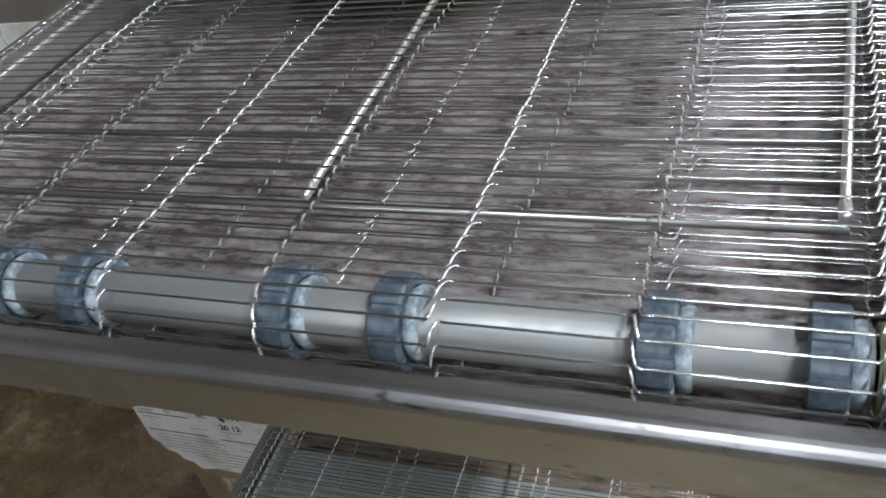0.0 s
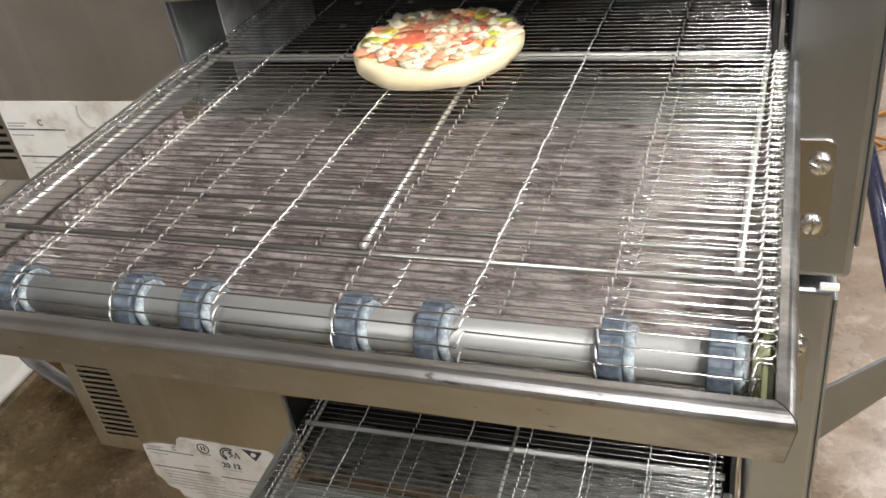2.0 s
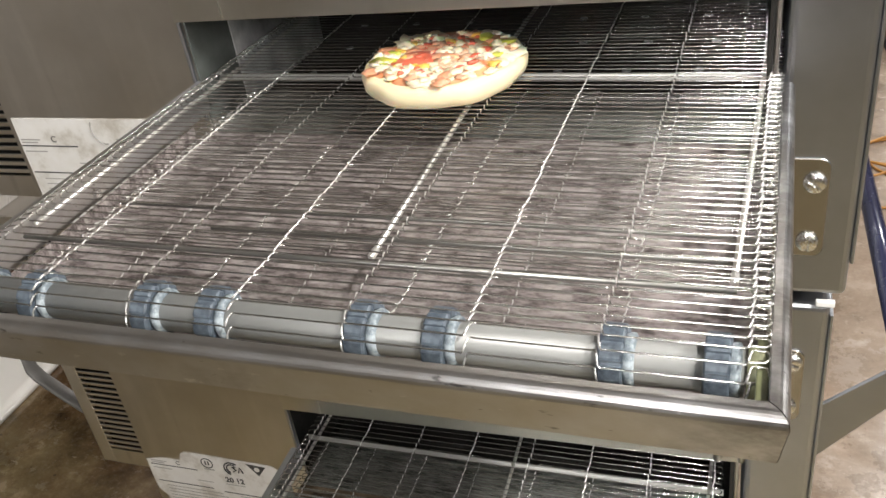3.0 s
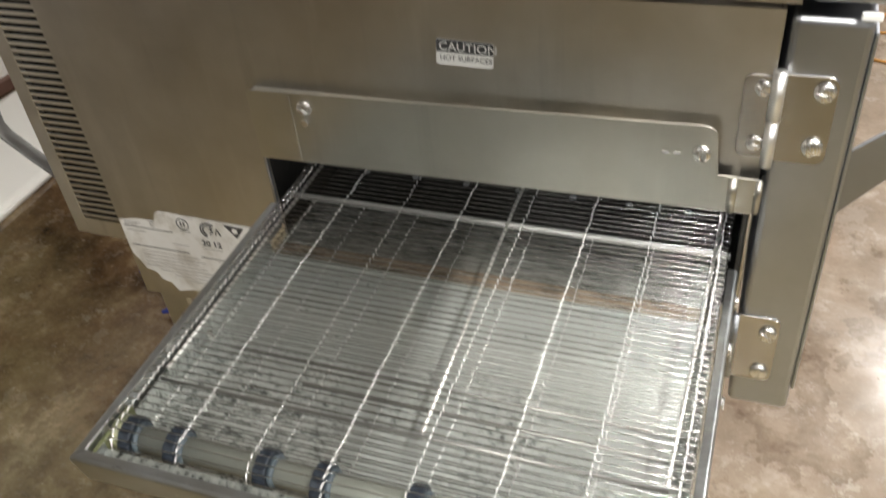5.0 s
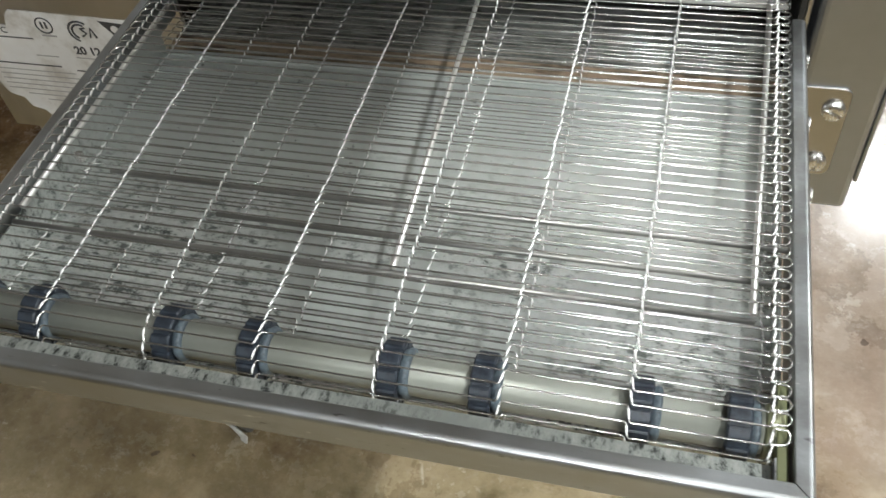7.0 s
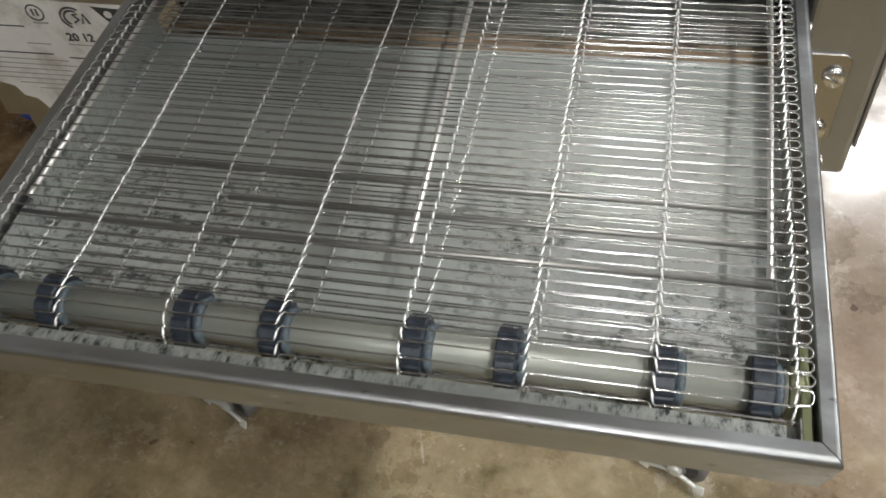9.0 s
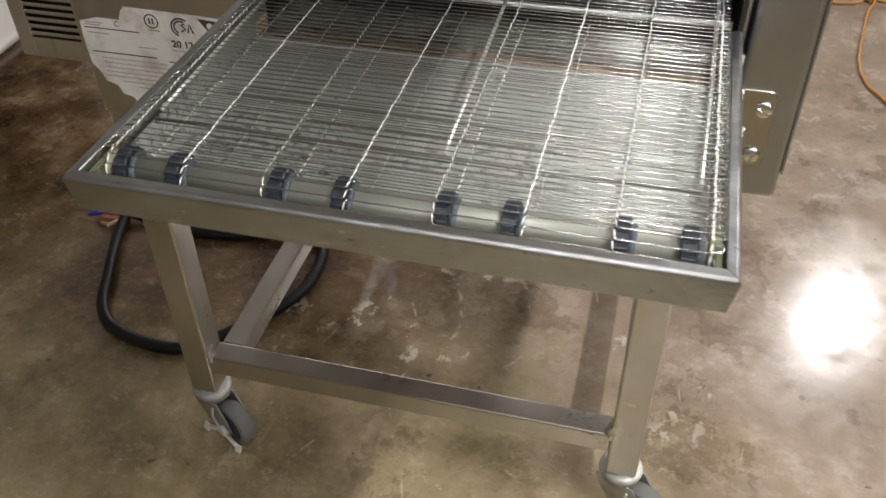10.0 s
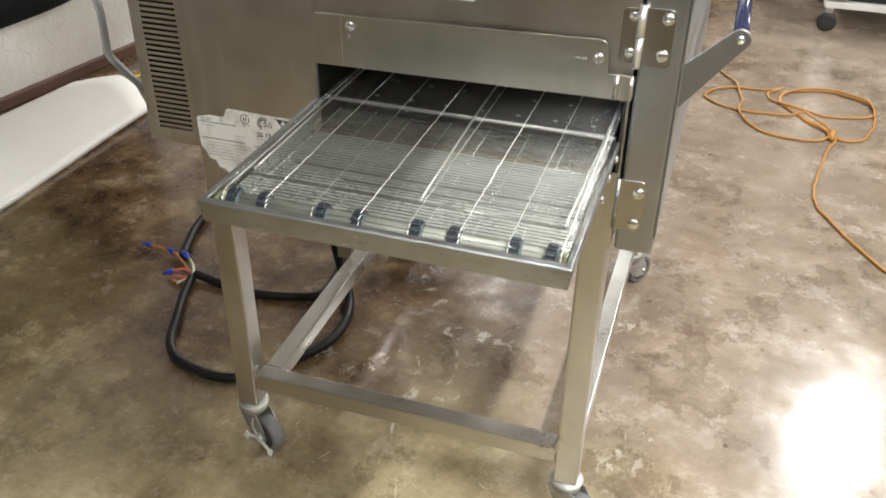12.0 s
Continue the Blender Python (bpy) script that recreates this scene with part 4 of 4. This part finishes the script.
def lump(rx, ry, rz, seed, rough=0.75):
    """A ragged crumb or chunk."""
    bm = bmesh.new()
    bmesh.ops.create_icosphere(bm, subdivisions=2, radius=1.0)
    for v in bm.verts:
        q = v.co.copy()
        k = 1 + rough * noise.noise(q * 1.6 + Vector((seed * 3.1, seed, 0))) + 0.5 * rough * noise.noise(q * 4.5 + Vector((seed, 0, seed)))
        v.co = Vector((q.x * rx * k, q.y * ry * k, q.z * rz * k))
    return bm


def pizza():
    z = thing("pizza", "small uncooked pizza with cheese, peppers and meat on the belt", "pizza", (0.0075, 0.371, 1.4425))
    bm = bmesh.new()
    prof = [(0.0, 0.0630), (0.002, 0.0670), (0.008, 0.0698), (0.0135, 0.0700), (0.0175, 0.0675), (0.0185, 0.0640), (0.0178, 0.0600), (0.0176, 0.030), (0.0176, 0.004)]
    lathe(prof, "z", 64, bm)
    for v in bm.verts:
        k = 1 + 0.05 * noise.noise(v.co * 24) + 0.03 * noise.noise(v.co * 70) + 0.012 * noise.noise(v.co * 240)
        v.co.x, v.co.y = v.co.x * k, v.co.y * k
        v.co.z *= 1 + 0.16 * noise.noise(Vector((v.co.x * 50, v.co.y * 50, 3)))
    part("crust", bm, DOUGH, z, "pale raw dough crust", True)
    s = lathe([(0.0160, 0.0640), (0.0186, 0.0620), (0.0196, 0.040), (0.0194, 0.004)], "z", 48)
    for v in s.verts:
        v.co.z += 0.0018 * noise.noise(v.co * 60)
    part("sauce", s, SAUCE, z, "red tomato sauce", True)
    rng = random.Random(7)
    shapes = {}

    def bit(name, mat, rx, ry, rz, x, y, h, variants=4, tilt=0.25):
        k = (name, round(rx, 4), rng.randrange(variants))
        m = Matrix.LocRotScale((x, y, h), Euler((rng.uniform(-tilt, tilt), rng.uniform(-tilt, tilt), rng.uniform(0, 6.3))), Vector((1, 1, 1)) * rng.uniform(0.7, 1.3))
        if k not in shapes:
            shapes[k] = part(name, lump(rx, ry, rz, k[2] * 1.7 + len(shapes)), mat, z, "", True)
            shapes[k].matrix_basis = m
        else:
            again(shapes[k], m, z)

    def spot(r):
        a, q = rng.uniform(0, 2 * math.pi), r * math.sqrt(rng.random())
        return q * math.cos(a), q * math.sin(a)

    for x, y, rr in ((-0.018, -0.012, 0.021), (-0.028, 0.014, 0.013), (0.010, 0.030, 0.012), (0.022, -0.030, 0.009), (0.034, 0.010, 0.010)):
        bit("sauce_patch", RED, rr, rr * 0.75, 0.0022, x, y, 0.0202, 2, 0.04)
    for _ in range(95):
        x, y = spot(0.059)
        if math.hypot(x + 0.020, y + 0.008) > 0.016:
            bit("cheese_crumb", CHEESE, 0.0095, 0.0075, 0.0020, x, y, 0.0192, 6, 0.12)
    for _ in range(60):
        x, y = spot(0.057)
        bit("ham_piece", HAM, 0.0062, 0.0052, 0.0015, x, y, 0.0204, 4, 0.12)
    for _ in range(34):
        x, y = spot(0.058)
        bit("meat_crumble", MEAT, 0.0070, 0.0056, 0.0016, x - 0.006, y - 0.006, 0.0207, 4, 0.12)
    for _ in range(20):
        x, y = spot(0.055)
        bit("red_pepper_piece", RED, 0.0042, 0.0032, 0.0015, x, y, 0.0214, 4, 0.12)
    for x, y in ((-0.046, 0.004), (-0.050, -0.014), (0.044, 0.024), (0.046, 0.000), (0.026, 0.040)):
        bit("green_pepper_piece", GREEN, 0.0088, 0.0064, 0.0020, x, y, 0.0214, 3, 0.12)
    for _ in range(9):
        x, y = spot(0.058)
        bit("yellow_pepper_piece", YELLOW, 0.0050, 0.0038, 0.0016, x, y, 0.0214, 4, 0.12)
    for _ in range(62):
        x, y = spot(0.059)
        if math.hypot(x + 0.020, y + 0.008) > 0.019:
            bit("cheese_crumb", CHEESE, 0.0052, 0.0038, 0.0016, x, y, 0.0216 + 0.0005 * rng.random(), 6, 0.2)
    return z


pizza()

# ---- the stand ----


def caster(parent, x, y, turn, braked):
    k = part("caster", lathe([(0.112, 0.031), (0.1135, 0.0350), (0.117, 0.0368), (0.1205, 0.0360), (0.1235, 0.033), (0.1255, 0.027)], "z", 28), COLLAR, parent, "steel swivel caster", True)
    k.matrix_basis = pose(x, y, 0, 0, 0, turn)
    trail, r = 0.047, 0.046
    part("swivel_cap", lathe([(0.086, 0.020), (0.094, 0.029), (0.100, 0.0335), (0.107, 0.0335), (0.1115, 0.032)], "z", 24), ZINC, k, "zinc-plated swivel cap", True)
    for s in (-1, 1):
        bm = prism([(-0.035, 0.104), (0.035, 0.104), (trail + 0.012, r + 0.022)] + arc(trail, r, 0.0170, 45, -120, 9) + [(0.020, 0.032), (-0.004, 0.048), (-0.028, 0.078)], "y", s * 0.0215 - 0.0018, s * 0.0215 + 0.0018, 0.0006)
        part("fork_plate", bm, ZINC, k, "zinc-plated fork plate")
    wh = part("wheel", lathe([(-0.0150, 0.036), (-0.0158, 0.043), (-0.0125, r), (0.0125, r), (0.0158, 0.043), (0.0150, 0.036)], "y", 32), TYRE, k, "grey rubber wheel", True)
    wh.location = (trail, 0, r)
    part("hub", lathe([(-0.0180, 0.008), (-0.0180, 0.014), (-0.0152, 0.034), (0.0152, 0.034), (0.0180, 0.014), (0.0180, 0.008)], "y", 24), HUB, wh, "dark wheel hub", True)
    part("axle_bolt", sweep([(trail, -0.028, r), (trail, 0.028, r)], 0.0065, 8), BOLT, k, "", True)
    if not braked:
        return k
    br = bmesh.new()
    # a rocking bar across the hub with a flat tab at each end, and a bent wire spring
    sweep(smooth_path([(trail - 0.040, -0.0300, 0.030), (trail - 0.012, -0.0285, 0.040), (trail + 0.012, -0.0285, 0.040), (trail + 0.038, -0.0300, 0.034)], 4), 0.0042, 8, br)
    sweep(smooth_path([(0.028, -0.0262, 0.094), (0.026, -0.0285, 0.074), (0.034, -0.0280, 0.056), (trail, -0.0285, 0.044)], 4), 0.0026, 8, br)
    for cx, cz, tilt in ((trail - 0.046, 0.028, 12), (trail + 0.044, 0.033, -10)):
        tab = box(-0.0085, 0.0085, -0.0020, 0.0020, -0.0075, 0.0075, 0.0016)
        tab.transform(pose(cx, -0.0315, cz, -28, tilt, 0))
        merge(br, tab)
    boss = lathe([(-0.0330, 0.0035), (-0.0330, 0.0100), (-0.0300, 0.0120), (-0.0235, 0.0125)], "y", 14)
    boss.transform(Matrix.Translation((trail, 0, r)))
    merge(br, boss)
    part("brake", br, COLLAR, k, "bent metal brake tab", True)
    return k


def stand():
    s = thing("oven_stand", "square stainless tube stand on casters under the oven", "stand", (0, 0, 0))
    legs = ((-0.553, 0.440), (0.202, 0.440), (-0.553, 1.385), (0.202, 1.385))
    for x, y in legs:
        part("leg", box(x, x + 0.050, y, y + 0.050, 0.126, 0.766, 0.004), STEEL_LEG, s)
    part("front_crossbar", box(-0.5025, 0.2015, 0.444, 0.486, 0.177, 0.219, 0.003), STEEL_BAR, s)
    part("rear_crossbar", box(-0.5025, 0.2015, 1.389, 1.431, 0.177, 0.219, 0.003), STEEL_BAR, s)
    part("side_bar", box(-0.497, -0.455, 0.4865, 1.3885, 0.177, 0.219, 0.003), STEEL_LEG, s)
    part("side_bar", box(0.206, 0.246, 0.4905, 1.3885, 0.177, 0.219, 0.003), STEEL_LEG, s)
    for x, y in ((-0.507, 0.438), (0.196, 0.438)):
        part("weld_gusset", box(x, x + 0.011, y + 0.003, y + 0.022, 0.207, 0.240, 0.004), STEEL_LEG, s)
    part("cable_bracket", box(-0.545, -0.505, 1.0, 1.004, 0.19, 0.26, 0.002), STEEL_LEG, s)
    for (x, y), turn in zip(legs, (-25, -24, -32, 58)):
        caster(s, x + 0.025, y + 0.025, turn, y < 1.0)
    return s


stand()

# ---- cables ----
BLUE = plain("blue_wire_nut", (0.03, 0.06, 0.42), 0.4, 0.0, 0.15, 100, 0.0)
PINK = plain("red_wire", (0.55, 0.14, 0.09), 0.5, 0.0, 0.2, 60, 0.0)
PALE = plain("pale_wire", (0.58, 0.55, 0.45), 0.5, 0.0, 0.2, 60, 0.0)
WGREEN = plain("green_wire", (0.10, 0.22, 0.12), 0.5, 0.0, 0.2, 60, 0.0)
COPPER = plain("orange_wire", (0.55, 0.22, 0.06), 0.45, 0.0, 0.2, 60, 0.0)


def power_cable():
    c = thing("power_cable", "thick black rubber power cable coiled on the floor, bare ends", "cable", (-0.8, 0.8, 0))
    o = Vector((-0.8, 0.8, 0))

    def run(name, pts, r, mat, note="", steps=8):
        return part(name, sweep([p - o for p in smooth_path(pts, steps)], r, 10), mat, c, note, True)

    z = 0.0155
    run("sheath", [(-1.035, 0.985, 0.017), (-1.01, 0.90, z), (-0.965, 0.79, z), (-0.92, 0.69, z), (-0.845, 0.63, z), (-0.70, 0.615, z), (-0.60, 0.70, z), (-0.515, 0.83, z), (-0.505, 0.95, z), (-0.545, 1.06, z),
                   (-0.585, 1.10, 0.08), (-0.60, 1.08, 0.25), (-0.60, 1.06, 0.55), (-0.60, 1.05, 0.80)], 0.0135, CABLE, "thick black rubber sheath")
    run("sheath", [(-1.030, 1.000, 0.024), (-0.99, 0.997, 0.018), (-0.94, 0.990, z), (-0.82, 0.978, z), (-0.70, 1.0, z), (-0.62, 1.06, z), (-0.66, 1.30, z), (-0.75, 1.42, z)], 0.0135, CABLE, "thick black rubber sheath")
    run("sheath", [(-1.125, 1.075, 0.016), (-1.155, 1.16, z), (-1.185, 1.266, z), (-1.19, 1.42, z), (-1.12, 1.60, z)], 0.0135, CABLE, "thick black rubber sheath")
    ends = [((-1.035, 0.995, 0.022), (-1.075, 1.045, 0.030), (-1.110, 1.072, 0.030), BLUE, WGREEN), ((-1.035, 0.998, 0.026), (-1.060, 1.035, 0.026), (-1.092, 1.060, 0.034), BLUE, PALE),
            ((-1.035, 0.998, 0.020), (-1.075, 1.008, 0.026), (-1.108, 0.990, 0.020), BLUE, PINK), ((-1.035, 0.992, 0.014), (-1.060, 0.978, 0.018), (-1.100, 0.985, 0.012), None, PINK),
            ((-1.035, 0.990, 0.014), (-1.055, 0.968, 0.014), (-1.068, 0.952, 0.010), None, PALE), ((-1.040, 1.0, 0.020), (-1.13, 1.065, 0.024), (-1.165, 1.083, 0.024), BLUE, COPPER),
            ((-1.13, 1.085, 0.014), (-1.205, 1.093, 0.020), (-1.262, 1.102, 0.018), BLUE, COPPER), ((-1.035, 0.985, 0.012), (-1.065, 0.960, 0.012), (-1.090, 0.962, 0.010), None, COPPER)]
    for a, b, e, nut, mat in ends:
        run("conductor", [a, b, e], 0.0042, mat)
        d = (Vector(e) - Vector(b)).normalized()
        if nut:
            p0 = Vector(e) - 0.006 * d
            part("wire_nut", sweep([p0 - o, p0 + 0.012 * d - o, p0 + 0.034 * d - o], [0.0095, 0.0088, 0.0050], 10), nut, c, "blue wire nut", True)
    return c


power_cable()


def extension_cord():
    c = thing("extension_cord", "orange extension cord lying in loose coils on the floor", "cable", (0.75, 2.9, 0))
    o = Vector((0.75, 2.9, 0))
    z, r = 0.006, 0.0050
    tail = [(1.35, 1.36, z), (1.15, 1.57, z), (1.0, 1.735, z), (0.84, 2.02, z), (0.79, 2.18, z), (0.815, 2.42, z), (0.845, 2.575, z), (0.875, 2.70, z), (0.875, 2.78, z * 2)]
    loop1 = [(0.875, 2.78, z * 2), (0.80, 2.86, z), (0.70, 3.02, z), (0.66, 3.16, z), (0.72, 3.28, z), (0.88, 3.33, z), (1.02, 3.25, z), (1.06, 3.10, z), (0.98, 3.02, z), (0.84, 2.99, z), (0.72, 3.03, z * 3), (0.66, 3.10, z), (0.67, 3.20, z)]
    loop2 = [(0.67, 3.20, z), (0.76, 3.30, z * 3), (0.92, 3.32, z * 3), (1.04, 3.20, z * 3), (1.05, 3.02, z), (1.00, 2.78, z), (0.90, 2.72, z), (0.84, 2.84, z * 3), (0.74, 3.00, z * 3), (0.63, 3.12, z), (0.61, 3.20, z), (0.68, 3.27, z * 3)]
    loop3 = [(0.68, 3.27, z * 3), (0.58, 3.24, z), (0.44, 3.22, z), (0.35, 3.12, z), (0.36, 3.02, z), (0.48, 2.93, z), (0.66, 2.93, z), (0.76, 2.97, z * 3)]
    loop4 = [(0.42, 3.40, z), (0.47, 3.28, z * 2), (0.50, 3.05, z), (0.50, 2.90, z * 2), (0.55, 2.75, z), (0.66, 2.67, z), (0.79, 2.67, z), (0.85, 2.74, z), (0.83, 2.82, z * 2), (0.74, 2.95, z)]
    loop5 = [(0.42, 3.40, z), (0.36, 3.60, z), (0.38, 3.85, z), (0.46, 4.05, z), (0.42, 4.3, z)]
    def flatter(pts):
        return [(x, y if y < 2.72 else 2.72 + (y - 2.72) * 0.84, h) for x, y, h in pts]

    def kinked(pts):
        return [q + 0.010 * Vector((noise.noise(q * 9), noise.noise(q * 9 + Vector((5, 0, 0))), 0)) + 0.005 * Vector((noise.noise(q * 26), noise.noise(q * 26 + Vector((5, 0, 0))), 0)) for q in pts]


    for pts in (tail, loop1, loop2, loop3, loop4, loop5):
        part("cord_run", sweep([p - o for p in kinked(smooth_path(flatter(pts), 12))], r, 8), ORANGE, c, "", True)
    k = part("cord_band", sweep([(0.115, -0.20, 0.012), (0.125, -0.12, 0.012)], 0.012, 8), ORANGE, c, "knotted cord", True)
    return c


extension_cord()

# ---- things by the walls ----


def foam_sheet():
    """A curled sheet on the floor against the wall."""
    bm = bmesh.new()
    nx, ny = 14, 24
    top, low = [], []
    for j in range(ny + 1):
        rt, rl = [], []
        for i in range(nx + 1):
            u = i / nx
            x1 = -2.365 + 0.480 * u
            # the far end is cut off square, with one corner clipped
            far = 2.142 + 0.32 * (x1 + 2.35) if x1 < -2.15 else 2.206 - 0.51 * (x1 + 2.15) if x1 < -2.03 else 2.145 - 0.85 * (x1 + 2.03)
            y = -0.5 + (far + 0.5) * j / ny
            x = x1 + 0.1 * (y - 2.1) * (1 - u)
            z = 0.035 + 0.040 * math.sin(math.pi * min(1.0, u * 1.05)) * (1 - 0.15 * math.sin(1.3 * y)) + 0.006 * noise.noise(Vector((x * 4, y * 3, 0)))
            rt.append(bm.verts.new((x, y, z)))
            rl.append(bm.verts.new((x, y, z - 0.022)))
        top.append(rt)
        low.append(rl)
    for j in range(ny):
        for i in range(nx):
            bm.faces.new((top[j][i], top[j][i + 1], top[j + 1][i + 1], top[j + 1][i]))
            bm.faces.new((low[j][i], low[j + 1][i], low[j + 1][i + 1], low[j][i + 1]))
    for j in range(ny):
        bm.faces.new((top[j][0], top[j + 1][0], low[j + 1][0], low[j][0]))
        bm.faces.new((top[j][nx], low[j][nx], low[j + 1][nx], top[j + 1][nx]))
    for i in range(nx):
        bm.faces.new((top[0][i], low[0][i], low[0][i + 1], top[0][i + 1]))
        bm.faces.new((top[ny][i], top[ny][i + 1], low[ny][i + 1], low[ny][i]))
    bmesh.ops.recalc_face_normals(bm, faces=bm.faces[:])
    lowest = min(v.co.z for v in bm.verts)
    bm.transform(Matrix.Translation((0, 0, -lowest)))
    tagged(part("foam_sheet", bm, FOAM, None, "", True), "curled white foam sheet lying on the floor by the wall", "sheet")


foam_sheet()


def yellow_strap():
    """A flat webbing strap left on the floor beyond the foam."""
    bm, w = bmesh.new(), 0.018
    line = smooth_path([(-2.215, 2.215, 0), (-2.185, 2.30, 0), (-2.178, 2.38, 0), (-2.190, 2.47, 0), (-2.165, 2.57, 0), (-2.10, 2.64, 0)], 6)
    rows = []
    for k, p in enumerate(line):
        d = (line[min(k + 1, len(line) - 1)] - line[max(k - 1, 0)]).normalized()
        side = Vector((d.y, -d.x, 0)) * w
        lift = 0.004 + 0.003 * math.sin(k * 0.9)
        rows.append([bm.verts.new(p - side + Vector((0, 0, lift))), bm.verts.new(p + side + Vector((0, 0, lift))), bm.verts.new(p + side), bm.verts.new(p - side)])
    for a, b in zip(rows, rows[1:]):
        for q in range(4):
            bm.faces.new((a[q], a[(q + 1) % 4], b[(q + 1) % 4], b[q]))
    bm.faces.new(rows[0])
    bm.faces.new(rows[-1][::-1])
    bmesh.ops.recalc_face_normals(bm, faces=bm.faces[:])
    tagged(part("strap", bm, STRAP, None, "", True), "yellow webbing strap lying on the floor by the wall", "strap")


yellow_strap()


def black_cloth():
    bm = bmesh.new()
    n, rows = 30, []
    for i in range(n + 1):
        y = 0.4 + 2.2 * i / n
        sag = 0.36 + 0.05 * math.sin(2.2 * y) + 0.10 * max(0.0, y - 1.7)
        rows.append([bm.verts.new((-2.44 + 0.153 * (y - 1.845) + 0.015 * math.sin(9 * y + z), y, z)) for z in (sag, sag + 0.10, sag + 0.35, 1.2, 1.22)])
    for a, b in zip(rows, rows[1:]):
        for k in range(4):
            bm.faces.new((a[k], b[k], b[k + 1], a[k + 1]))
    bmesh.ops.solidify(bm, geom=bm.faces[:], thickness=0.02)
    tagged(part("black_cover", bm, TARP, None, "", True), "black cloth cover hanging on the quilted wall", "cover")


black_cloth()


def cart():
    c = thing("equipment_cart", "dark equipment on a white-framed wheeled cart", "cart", (1.25, 4.45, 0))
    part("frame", box(-0.40, 0.75, -0.33, 0.35, 0.13, 0.165, 0.004), WHITE, c, "white painted frame")
    part("cabinet", box(-0.36, 0.75, -0.30, 0.35, 0.166, 1.0, 0.01), BLACK, c, "dark cabinet")
    part("cabinet_panel", box(-0.395, -0.30, -0.335, -0.302, 0.17, 0.9, 0.004), ARM, c, "grey steel panel")
    for x, y in ((-0.37, -0.30), (0.70, -0.30), (-0.37, 0.30), (0.70, 0.30)):
        w = part("wheel", lathe([(-0.016, 0.030), (-0.016, 0.050), (0.016, 0.050), (0.016, 0.030)], "y", 20), HUB, c, "black caster wheel", True)
        w.location = (x, y, 0.050)
        part("fork", box(x - 0.02, x + 0.02, y - 0.022, y + 0.022, 0.098, 0.1295, 0.004), ZINC, c)


cart()
